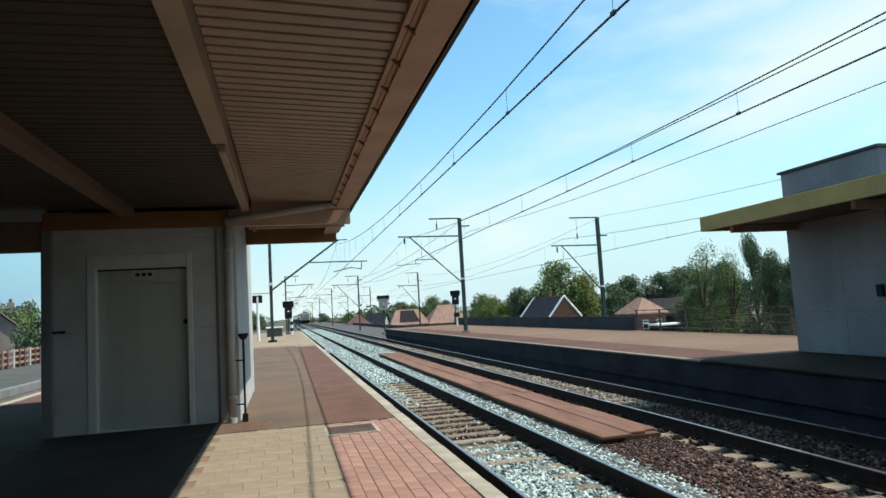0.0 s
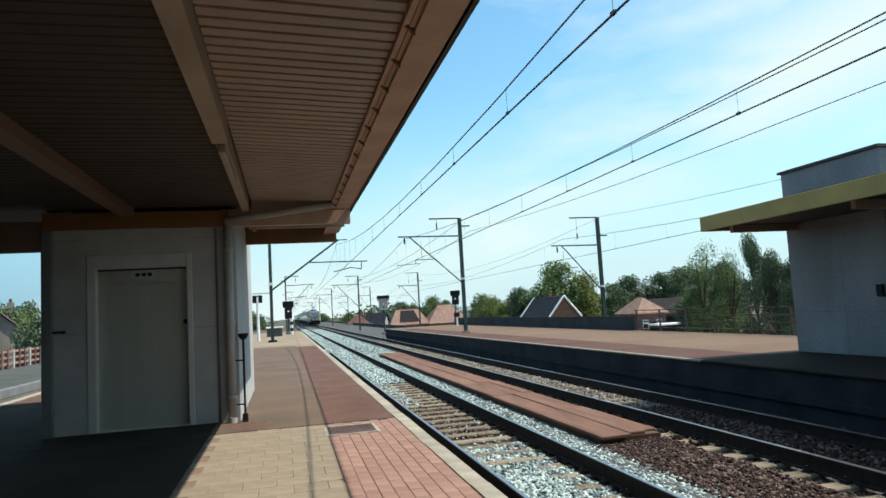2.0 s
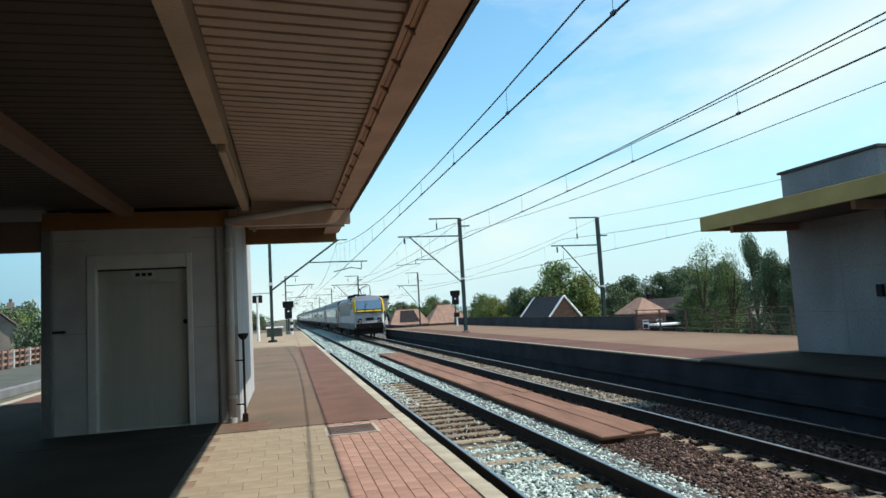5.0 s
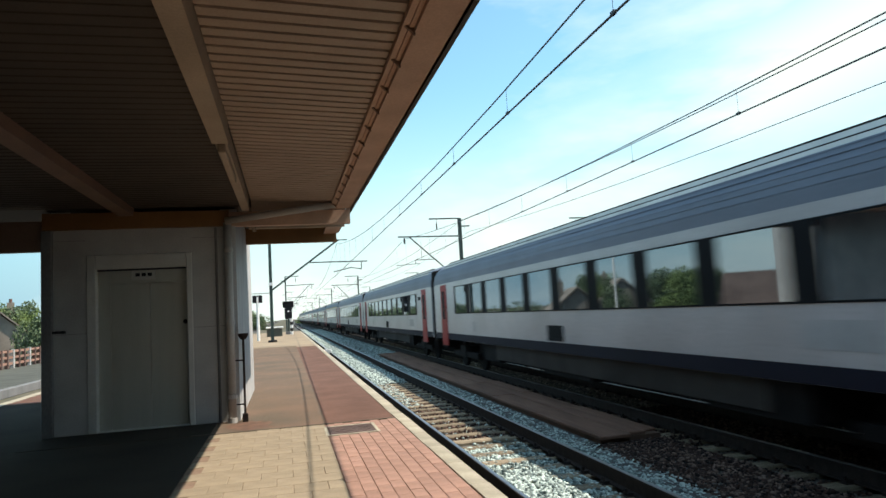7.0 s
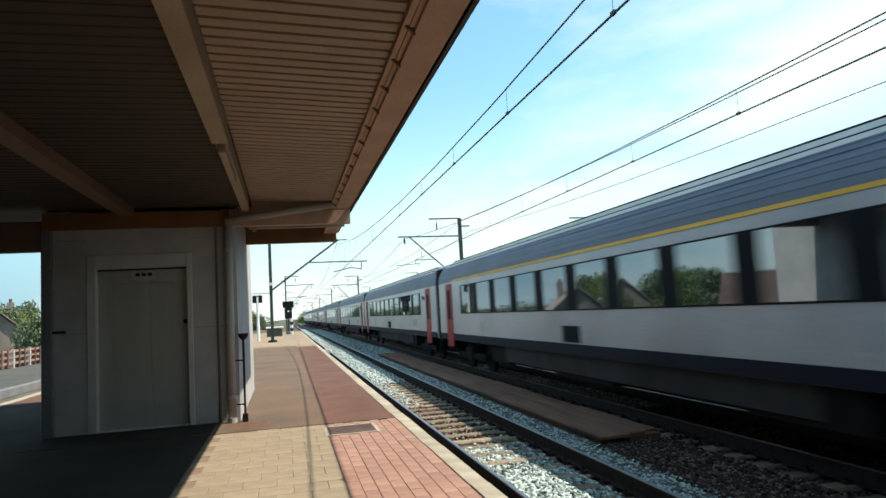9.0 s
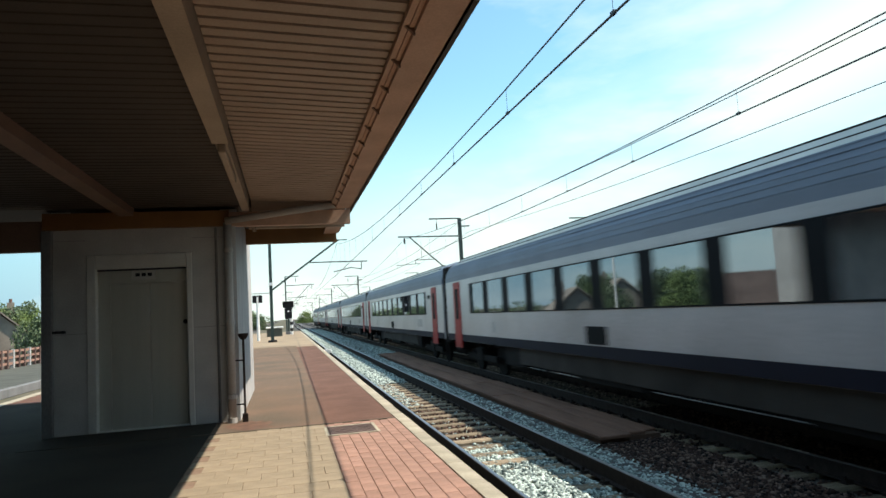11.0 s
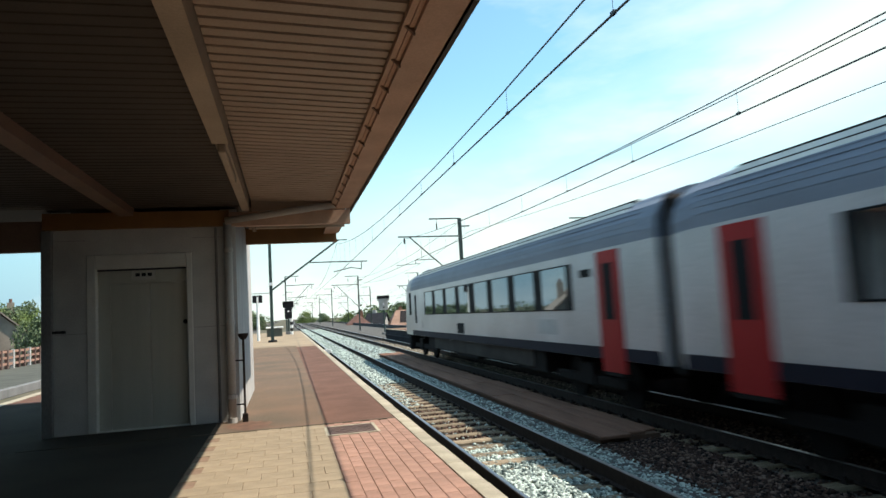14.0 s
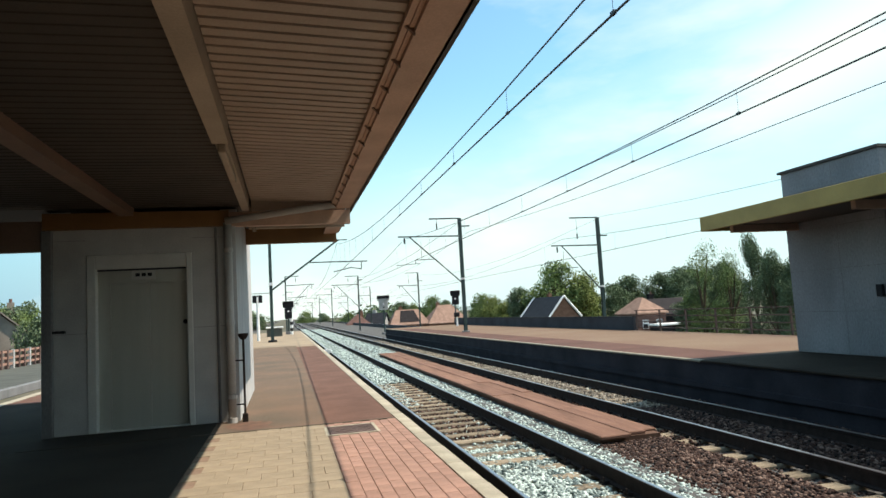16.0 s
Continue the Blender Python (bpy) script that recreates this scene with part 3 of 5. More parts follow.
# ---- canopy and lift of the near platform ----
def canopy():
    x0, x1, y1 = -5.5, 1.10, 13.9
    ob = empty("platform_canopy", pose(0, 0, 0), "low steel platform canopy with a corrugated soffit and brown fascia", "canopy")
    part("roof_deck", boxes((x0, 0.85, -30, y1, 3.405, 3.435), (x0, -0.85, y1, 16.2, 3.405, 3.435)), ROOFEDGE, ob, "dark roof deck")
    # corrugated sheet: trapezoid ribs across the roof
    bm = bmesh.new()
    pitch, y = 0.1475, 4.02 - 0.1475 * 80
    pts = []
    while y < 10.75:
        pts += [(y, 3.31), (y + 0.108, 3.31), (y + 0.114, 3.345), (y + 0.140, 3.345)]
        y += pitch
    for (xa, xb) in ((-0.46, 0.86),):
        prev = None
        for yy, z in pts:
            pr = (bm.verts.new((xa, yy, z + 0.035)), bm.verts.new((xb, yy, z - 0.03)))
            if prev:
                bm.faces.new((prev[0], prev[1], pr[1], pr[0]))
            prev = pr
    part("corrugated_soffit", bm, SOFFIT, ob, "beige corrugated steel soffit")
    # inner bays of the same sheet, shade painted in by the dark copy
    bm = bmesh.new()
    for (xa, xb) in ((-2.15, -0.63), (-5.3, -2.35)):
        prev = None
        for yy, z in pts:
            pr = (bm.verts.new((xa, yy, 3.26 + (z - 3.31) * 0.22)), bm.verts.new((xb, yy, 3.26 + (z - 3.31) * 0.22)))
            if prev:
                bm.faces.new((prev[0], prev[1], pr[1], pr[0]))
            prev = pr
    part("inner_soffit", bm, SOFFIT_SHADE, ob, "corrugated inner soffit with shade in its colour")
    part("edge_gutter", boxes((0.83, 1.08, -30, 10.72, 3.19, 3.22), (0.83, 0.85, -30, 10.72, 3.22, 3.34), (1.06, 1.08, -30, 10.72, 3.19, 3.30), (0.82, 1.08, -30, 10.72, 3.28, 3.30)), FASCIA, ob, "brown painted edge gutter")
    part("roof_trim", boxes((1.08, 1.12, -30, y1 + 0.02, 3.20, 3.335)), ROOFEDGE, ob, "dark roof edge trim")
    # small hook brackets along the gutter
    part("edge_angle", boxes((0.76, 0.80, -8, 10.72, 3.235, 3.275)), FASCIA, ob, "brown angle along the sheet ends")
    part("edge_plate", boxes((0.80, 0.829, -8, 10.72, 3.222, 3.24)), FASCIA, ob, "brown plate between the sheet ends and the gutter")
    gusset = None
    for i in range(24):
        if gusset is None:
            gusset = part("gusset", prism(bmesh.new(), [(0.765, 3.24), (0.835, 3.24), (0.835, 3.175)], -0.012, 0.012), DARKBEAM, ob, "dark gutter bracket")
            o = gusset
        else:
            o = gusset.copy()
            scene.collection.objects.link(o)
        o.location = (0, -1.03 + i * 0.55, 0)
    part("long_beam", boxes((-0.62, -0.47, -30, 6.55, 3.17, 3.40), (-0.60, -0.49, 6.55, 10.75, 3.19, 3.40)), BEAM, ob, "cream painted long beam")
    part("end_plate", boxes((-0.46, 0.83, 10.725, 10.755, 3.19, 3.40)), SOFFIT, ob, "beige end plate of the soffit")
    part("strip_light", boxes((-0.575, -0.505, 6.6, 8.1, 3.10, 3.19), bevel=0.01), BEAM, ob, "unlit cream strip light housing")
    # middle beam coloured darker to stand for the shade deep under the canopy
    part("middle_beam", boxes((-2.35, -2.15, -30, 10.75, 3.14, 3.40)), DARKBEAM, ob, "brown middle beam with shade in its colour")
    part("far_left_gutter", boxes((-5.5, -5.2, -30, y1, 3.19, 3.38)), FASCIA, ob)
    part("cross_beam", boxes((-0.80, 1.06, 10.76, 10.90, 2.96, 3.18)), FASCIA, ob, "brown cross beam")
    part("cross_beam", boxes((x0, -3.40, 10.76, 10.90, 2.66, 3.10)), DARKBEAM, ob, "dark brown cross beam")
    part("lintel_beam", boxes((-3.38, -0.80, 10.70, 10.90, 2.96, 3.20)), ORANGE, ob, "orange brown lintel beam")
    # drain pipe sloping below the soffit
    part("sloping_pipe", rods(((-0.85, 10.62, 3.02), (0.86, 10.62, 3.25), 0.055)), PIPE, ob, "sloping grey drain pipe", smooth=True)
    part("far_soffit", boxes((-0.70, 1.05, 10.95, y1 - 0.15, 3.30, 3.33)), SOFFIT_SHADE, ob)
    part("far_soffit", boxes((x0, -3.45, 10.95, y1 - 0.15, 3.30, 3.33)), SOFFIT_SHADE, ob)
    part("far_cross_beam", boxes((x0, 1.06, y1 - 0.15, y1, 3.00, 3.40)), ORANGE, ob, "orange brown end beam")
    part("far_gutter", boxes((0.80, 1.08, 10.90, y1 - 0.15, 3.16, 3.19), (1.06, 1.08, 10.90, y1 - 0.15, 3.19, 3.30)), FASCIA, ob)
    part("light_bar", boxes((-0.55, 1.04, 11.6, 11.68, 3.02, 3.08)), BEAM, ob, "pale bar under the far bay")
    part("hanger", rods(((-0.50, 11.2, 3.30), (-0.44, 11.2, 2.92), 0.03)), BEAM, ob)


def lift():
    x0, x1, y0, y1 = -3.38, -0.715, 10.8, 15.4
    d0, d1 = -2.70, -1.44
    structure("lift_shaft_wall", boxes((x0, d0 - 0.12, y0, y0 + 0.30, 0, 2.96), (d1 + 0.08, x1, y0, y0 + 0.30, 0, 2.96), (d0 - 0.12, d1 + 0.08, y0, y0 + 0.30, 2.58, 2.96),
                                       (x0, x0 + 0.25, y0 + 0.30, y1, 0, 3.28), (x1 - 0.25, x1, y0 + 0.30, y1, 0, 3.28), (x0 + 0.25, x1 - 0.25, y1 - 0.25, y1, 0, 3.28)), CONCRETE_P, "pale grey concrete lift shaft walls")
    structure("lift_corner", boxes((x0 - 0.02, x0 + 0.12, y0 - 0.10, y0 - 0.002, 0, 2.95), (-1.02, -0.98, y0 - 0.03, y0 - 0.002, 0, 2.95), bevel=0.01), CONCRETE, "concrete corner pier")
    for k, z in enumerate((1.44, 2.80)):
        structure("wall_seam_%d" % (k + 1), boxes((d1 + 0.09, -0.90, y0 - 0.003, y0 - 0.0005, z, z + 0.005), (x0 + 0.13, d0 - 0.13, y0 - 0.003, y0 - 0.0005, z, z + 0.005)), CONCRETE, "dark board seam in the concrete")
    dr = empty("lift_door", pose((d0 + d1) / 2, y0, 0), "closed brushed steel lift door in a pale grey frame", "lift door")
    w = (d1 - d0) / 2
    part("frame", boxes((-w - 0.12, -w, -0.02, 0.28, 0, 2.58), (w, w + 0.08, -0.02, 0.28, 0, 2.58), (-w, w, -0.02, 0.28, 2.37, 2.58), bevel=0.008), FRAMESTEEL, dr, "pale grey steel frame")
    part("header", boxes((-w, w, 0.10, 0.14, 2.15, 2.37)), DOORSTEEL, dr, "steel header panel")
    part("reveal", boxes((-w, -w + 0.17, 0.12, 0.16, 0, 2.15)), DOORSTEEL, dr)
    # dark strip in place of the frame's shadow on the header
    part("shadow_gap", boxes((-w, w, 0.085, 0.10, 2.345, 2.37)), WALLDARK, dr, "dark strip standing for the shadow under the frame")
    leaf = (2 * w - 0.17) / 2
    for k in (0, 1):
        part("door_leaf", boxes((-w + 0.172 + k * leaf, -w + 0.168 + (k + 1) * leaf, 0.14 + 0.012 * k, 0.18 + 0.012 * k, 0.01, 2.148), bevel=0.003), DOORSTEEL, dr)
    part("indicator", boxes((-0.16, 0.18, 0.075, 0.10, 2.20, 2.34), bevel=0.005), FRAMESTEEL, dr, "floor indicator plate")
    for k in range(3):
        part("indicator_light", boxes((-0.10 + k * 0.085, -0.04 + k * 0.085, 0.066, 0.075, 2.25, 2.30)), BLACK, dr)
    part("key_switch", rods(((w - 0.04, 0.13, 1.54), (w - 0.04, 0.08, 1.54), 0.035)), BLACK, dr, "black round key switch")
    part("sill", boxes((-w, w, -0.01, 0.14, 0.0, 0.012)), FRAMESTEEL, dr)
    # downpipe at the corner
    dp = empty("downpipe", pose(-0.82, 10.68, 0), "grey downpipe with collars at the lift shaft corner", "downpipe")
    part("pipe", rods(((0, 0, 0.06), (0, 0, 3.0), 0.062), seg=14), PIPE, dp, smooth=True)
    for z in (0.35, 1.45, 2.55):
        part("collar", rods(((0, 0, z), (0, 0, z + 0.06), 0.075), seg=14), PIPE, dp)
    part("shoe", rods(((0, 0, 0.0), (0, 0, 0.07), 0.075), seg=14), PIPE, dp)
    ap = empty("standpipe", pose(-0.637, 10.66, 0), "thin black standpipe with a bowl shaped ash tray on top", "ash tray")
    part("pipe", rods(((0, 0, 0.0), (0, 0, 1.22), 0.017)), RUST, ap)
    part("bowl", rods(((0, 0, 1.22), (0, 0, 1.28), 0.04, 0.075), ((0, 0, 1.28), (0, 0, 1.31), 0.075)), RUST, ap, "rusty black bowl")
    part("bracket", boxes((-0.12, 0, -0.006, 0.006, 0.9, 0.92)), BLACK, ap)
    part("bracket", boxes((-0.12, 0, -0.006, 0.006, 0.25, 0.27)), BLACK, ap)
    part("foot", boxes((-0.04, 0.04, -0.04, 0.04, 0.0, 0.12)), RUST, ap)
    for z in (1.48,):
        tagged(finish("wall_box", boxes((-3.33, -3.10, 10.72, 10.78, z - 0.02, z + 0.02)), BLACK), "small black bracket on the concrete pier", "bracket")


# ---- opposite platform building ----
def far_building():
    x0, x1, y0, y1 = 11.9, 14.65, 11.15, 13.95
    b = empty("lift_tower", pose(0, 0, 0), "grey concrete lift tower on the opposite platform", "lift tower")
    part("shaft", boxes((x0, x1, y0, y1, 0, 4.30), bevel=0.02), TOWER, b, "grey board marked concrete shaft")
    part("cap", boxes((x0 - 0.05, x1 + 0.05, y0 - 0.05, y1 + 0.05, 4.30, 4.36)), ROOFEDGE, b, "dark metal roof cap")
    part("side_wall", boxes((x0 + 0.03, x1, 5.0, y0, 0, 2.9)), TOWER, b)
    for z in (0.95, 1.9, 2.85, 3.75):
        part("joint", boxes((x0 - 0.003, x0, y0 + 0.03, y1 - 0.03, z, z + 0.008)), CONCRETE, b)
    part("joint", boxes((x0 - 0.003, x0, 12.4, 12.408, 0.02, 4.28)), CONCRETE, b)
    part("wall_box", boxes((x0 - 0.08, x0, 11.35, 11.50, 1.25, 1.50), bevel=0.01), BLACK, b)
    c = empty("far_canopy", pose(0, 0, 0), "opposite platform canopy with a yellow fascia", "canopy")
    part("fascia", boxes((9.64, 9.72, -30, 14.06, 2.975, 3.315), (9.72, 15.4, 14.0, 14.06, 2.975, 3.315), bevel=0.008), FASCIA_Y, c, "yellow painted fascia board")
    part("roof_deck", boxes((9.72, 15.4, -30, 11.15, 3.20, 3.30), (9.72, 11.9, 11.15, 14.0, 3.20, 3.30), (14.65, 15.4, 11.15, 14.0, 3.20, 3.30)), ROOFEDGE, c)
    part("soffit", boxes((9.72, 11.89, -30, 14.0, 3.05, 3.07)), SOFFIT_SHADE, c)
    for y in (13.55, 10.1, 6.6, 3.1):
        part("rafter", boxes((10.1, 11.89, y - 0.06, y + 0.06, 2.88, 3.05), bevel=0.01), FASCIA, c)


# ---- overhead line ----
def catenary(x, name, zc=4.37, zm=4.77, sup=6.05, y0=-20.8, y1=41.6, drop=(9.4, 3.42), drift=0.0):
    """Contact wire, sagging carrier and droppers along one track. drop: a dropper's place and their spacing; drift: the stagger per metre."""
    spans = [(y0, y1), (y1, 104), (104, 166), (166, 228), (228, 290), (290, 352), (352, 420)]
    ob = empty(name, pose(x, 0, 0), "sagging carrier wire with droppers and a contact wire above the track", "overhead line", "overhead lines")

    def carrier(y):
        a, b = next((p for p in spans if p[0] <= y <= p[1]), spans[-1])
        return zm + (sup - zm) * (2 * (y - a) / (b - a) - 1) ** 2

    def off(y):
        return drift * (y - 6) if y < y1 else drift * (y1 - 6) * (1 - (y - y1) / (420 - y1))

    steps = [a + (b - a) * i / 14 for a, b in spans for i in range(14)]
    part("carrier_wire", tube(bmesh.new(), [(off(y), y, carrier(y)) for y in steps], 0.012), WIRE, ob)
    part("contact_wire", tube(bmesh.new(), [(off(y), y, zc) for y in (y0, 0, 10, 20, 30, y1, 104, 420)], 0.014), WIRE, ob)
    n = int((y0 - drop[0]) / drop[1]) + 1
    y = drop[0] + n * drop[1]
    while y < 48:
        d = part("dropper", rods(((off(y), y, zc), (off(y), y, carrier(y)), 0.0035), seg=4), WIRE, ob)
        part("clamp", boxes((off(y) - 0.018, off(y) + 0.018, y - 0.04, y + 0.04, zc - 0.012, zc + 0.03)), WIRE, d)
        y += drop[1]
    return ob


def mast(name, base, arms, top, lean=0.0, ground_z=0.0, group="overhead line masts"):
    """A slim mast. arms: +1 or -1, the side to which its cantilever reaches, with the reach."""
    ob = empty(name, base, "slim dark green steel mast with cantilever and insulators", "mast", group)
    part("column", boxes((-0.10, 0.10, -0.11, -0.09, ground_z, top), (-0.10, 0.10, 0.09, 0.11, ground_z, top), (-0.012, 0.012, -0.09, 0.09, ground_z, top)), POLE, ob, "dark H section column")
    part("foot", boxes((-0.22, 0.22, -0.2, 0.2, ground_z, ground_z + 0.10), bevel=0.02), CONCRETE, ob, "concrete foot")
    for s, reach in arms:
        part("top_arm", boxes((min(0, s * 2.0), max(0, s * 2.0), -0.03, 0.03, top - 0.03, top + 0.05)), POLE, ob)
        part("cantilever_tube", rods(((0, 0, 6.15), (s * reach, 0, 6.2), 0.045)), POLE, ob)
        part("strut", rods(((0, 0, 3.1), (s * (reach - 0.75), 0, 6.15), 0.04)), POLE, ob)
        part("steady_arm", rods(((s * 1.6, 0, 4.72), (s * 3.0, 0, 4.70), 0.022), ((s * 3.0, 0, 4.70), (s * 3.0, 0, 4.45), 0.02), ((s * 2.7, 0, 4.48), (s * (reach + 0.2), 0, 4.40), 0.018)), POLE, ob)
        part("insulator", rods(((s * (reach - 0.4), 0, 6.1), (s * (reach - 0.4), 0, 5.75), 0.05)), BLACK, ob)
        part("insulator", rods(((s * 1.52, 0, 6.95), (s * 1.52, 0, 6.60), 0.045)), BLACK, ob)
        part("hanger_rod", rods(((s * 2.6, 0, 5.9), (s * 2.6, 0, 4.72), 0.012)), POLE, ob)
        part("hanger_rod", rods(((s * 1.52, 0, top), (s * 1.52, 0, 6.9), 0.012)), POLE, ob)
    part("feeder_bracket", boxes((-0.02 if arms[0][0] < 0 else -0.65, 0.65 if arms[0][0] < 0 else 0.02, -0.03, 0.03, 6.74, 6.82)), POLE, ob)
    part("band", boxes((-0.13, 0.13, -0.13, 0.13, 3.35, 3.45)), WHITE, ob)
    return ob


def overhead():
    catenary(TRACKS[1], "overhead_line", 4.37, 4.70, 6.40, -17.2, 46.4, (9.4, 3.42), 0.006)
    catenary(TRACKS[2], "overhead_line", 4.44, 4.85, 6.05, -20.8, 41.6, (9.5, 3.52))
    catenary(TRACKS[3], "overhead_line", 4.30, 4.58, 5.66, -20.8, 41.2, (8.0, 5.2))
    # feeders strung along the masts: place, lowest height and rise to the masts
    for x, zm, rise, r, label in ((11.72, 5.48, 0.95, 0.011, "thin feeder wire strung along the masts"), (11.30, 6.50, 0.70, 0.015, "thick feeder wire strung along the mast tops"), (21.1, 6.03, 1.15, 0.010, "thin feeder wire strung along the far masts")):
        fw = empty("feeder_wire", pose(x, 0, 0), label, "wire")
        pts = [(0, a + (b - a) * i / 12, zm + rise * (2 * i / 12 - 1) ** 2) for a, b in ((-20.8, 41.6), (41.6, 104), (104, 166), (166, 228)) for i in range(12)]
        part("wire", tube(bmesh.new(), pts, r), WIRE, fw)
    right = mast("mast", pose(11.08, 41.6, 0), [(-1, 4.05)], 7.28)
    for y, k in ((104, 1.15), (166, 1.25), (228, 1.2), (290, 1.2)):
        copy_thing(right, pose(11.0, y, -0.95) @ Matrix.Diagonal((1, 1, k, 1)))
    third = mast("mast", pose(20.5, 41.2, -0.95), [(-1, 3.4)], 8.0, ground_z=0.0)
    for y, k in ((104, 1.06), (166, 1.14), (228, 1.1)):
        copy_thing(third, pose(20.4, y, -0.95) @ Matrix.Diagonal((1, 1, k, 1)))
    # mast at the near platform's far end
    m = empty("mast", pose(-0.9, 46.4, 0), "slim dark green mast on the platform with a long sloping strut", "mast", "overhead line masts")
    part("column", boxes((-0.10, 0.10, -0.11, -0.09, 0, 8.0), (-0.10, 0.10, 0.09, 0.11, 0, 8.0), (-0.012, 0.012, -0.09, 0.09, 0, 8.0)), POLE, m)
    part("foot", boxes((-0.28, 0.28, -0.25, 0.25, 0, 0.14), bevel=0.02), BLACK, m)
    part("strut", rods(((0, 0, 3.4), (4.6, 0, 6.7), 0.06)), POLE, m)
    part("top_arm", rods(((3.4, 0, 6.66), (5.2, 0, 6.68), 0.035)), POLE, m)
    part("cantilever_tube", rods(((2.6, 0, 5.2), (6.5, 0, 5.15), 0.04)), POLE, m)
    part("steady_arm", rods(((4.2, 0, 4.5), (5.4, 0, 4.75), 0.03), ((5.4, 0, 4.75), (6.1, 0, 4.62), 0.03), ((6.1, 0, 4.62), (6.1, 0, 5.1), 0.03)), POLE, m)
    part("band", boxes((-0.14, 0.14, -0.14, 0.14, 3.75, 3.95)), WHITE, m)
    left = mast("mast", pose(0.1, 104, -0.95), [(1, 4.3)], 7.28)
    left.matrix_world = pose(0.1, 104, -0.95) @ Matrix.Diagonal((1, 1, 1.2, 1))
    for y in (166, 228, 290):
        copy_thing(left, pose(0.1, y, -0.95))


# ---- train ----
AXIS = 7.427
SPEED, GAIN, GAP0 = 40.126, 0.083, -78.866  # speed and its slow gain; where the locomotive's rear coupling is at 9 s
COACH_STEP = 26.4

BODY = [(-1.37, 1.03), (-1.41, 1.25), (-1.41, 3.17), (1.41, 3.17), (1.41, 1.25), (1.37, 1.03)]
ROOF = [(-1.41, 3.17), (-1.41, 3.34), (-1.36, 3.55), (-1.24, 3.76), (-1.02, 3.93), (-0.7, 4.04), (-0.3, 4.10), (0.3, 4.10), (0.7, 4.04), (1.02, 3.93), (1.24, 3.76), (1.36, 3.55), (1.41, 3.34), (1.41, 3.17)]


def bogie(parent, y):
    b = part("bogie", boxes((-1.0, 1.0, y - 0.3, y + 0.3, 0.4, 0.8), bevel=0.03), T_UNDER, parent, "dark dirty bogie")
    for s in (-1, 1):
        part("side_frame", boxes((*sorted((s * 1.02, s * 1.15)), y - 1.7, y + 1.7, 0.42, 0.62), (*sorted((s * 1.0, s * 1.2)), y - 0.35, y + 0.35, 0.40, 0.86), bevel=0.02), T_UNDER, b, "dark side frame with a spring")
    for dy in (-1.25, 1.25):
        for s in (-1, 1):
            part("wheel", rods(((s * 0.69, y + dy, 0.46), (s * 0.82, y + dy, 0.46), 0.46), seg=20), T_UNDER, b)
    return b


def lofted(bm, outline, stations):
    """Carries an (x, z) outline through stations (y, y shear by height, width factor, roof factor)."""
    rings = []
    for y, lean, w, top in stations:
        rings.append([bm.verts.new((x * w, y - lean * max(0.0, z - 2.3), 0.95 + (z - 0.95) * top)) for x, z in outline])
    n = len(outline)
    for a, b in zip(rings, rings[1:]):
        for i in range(n):
            bm.faces.new((a[i], a[(i + 1) % n], b[(i + 1) % n], b[i]))
    bm.faces.new(rings[0][::-1])
    bm.faces.new(rings[-1])
    bmesh.ops.recalc_face_normals(bm, faces=bm.faces[:])
    return bm


def window_band(ob, y0, y1, n, split=True):
    """Dark band with single panes on both sides."""
    step = (y1 - y0) / n
    for s in (-1, 1):
        part("window_band", boxes((min(s * 1.409, s * 1.422), max(s * 1.409, s * 1.422), y0, y1, 1.99, 2.99)), T_BAND, ob, "black window band")
        if s < 0 or not split:
            for i in range(n):
                a = y0 + i * step
                part("window_pane", boxes((min(s * 1.420, s * 1.428), max(s * 1.420, s * 1.428), a + 0.27, a + step - 0.27, 2.02, 2.96)), T_GLASS, ob)
    return ob


def red_door(ob, y):
    for s in (-1, 1):
        d = part("door", boxes((min(s * 1.40, s * 1.432), max(s * 1.40, s * 1.432), y - 0.46, y + 0.46, 0.80, 3.12), bevel=0.008), T_RED, ob, "red passenger door")
        part("door_window", boxes((min(s * 1.43, s * 1.437), max(s * 1.43, s * 1.437), y - 0.21, y + 0.21, 1.80, 2.88)), T_BAND, d, "tall dark door window")
        part("door_step", boxes((min(s * 1.30, s * 1.44), max(s * 1.30, s * 1.44), y - 0.42, y + 0.42, 0.74, 0.80)), T_UNDER, d)


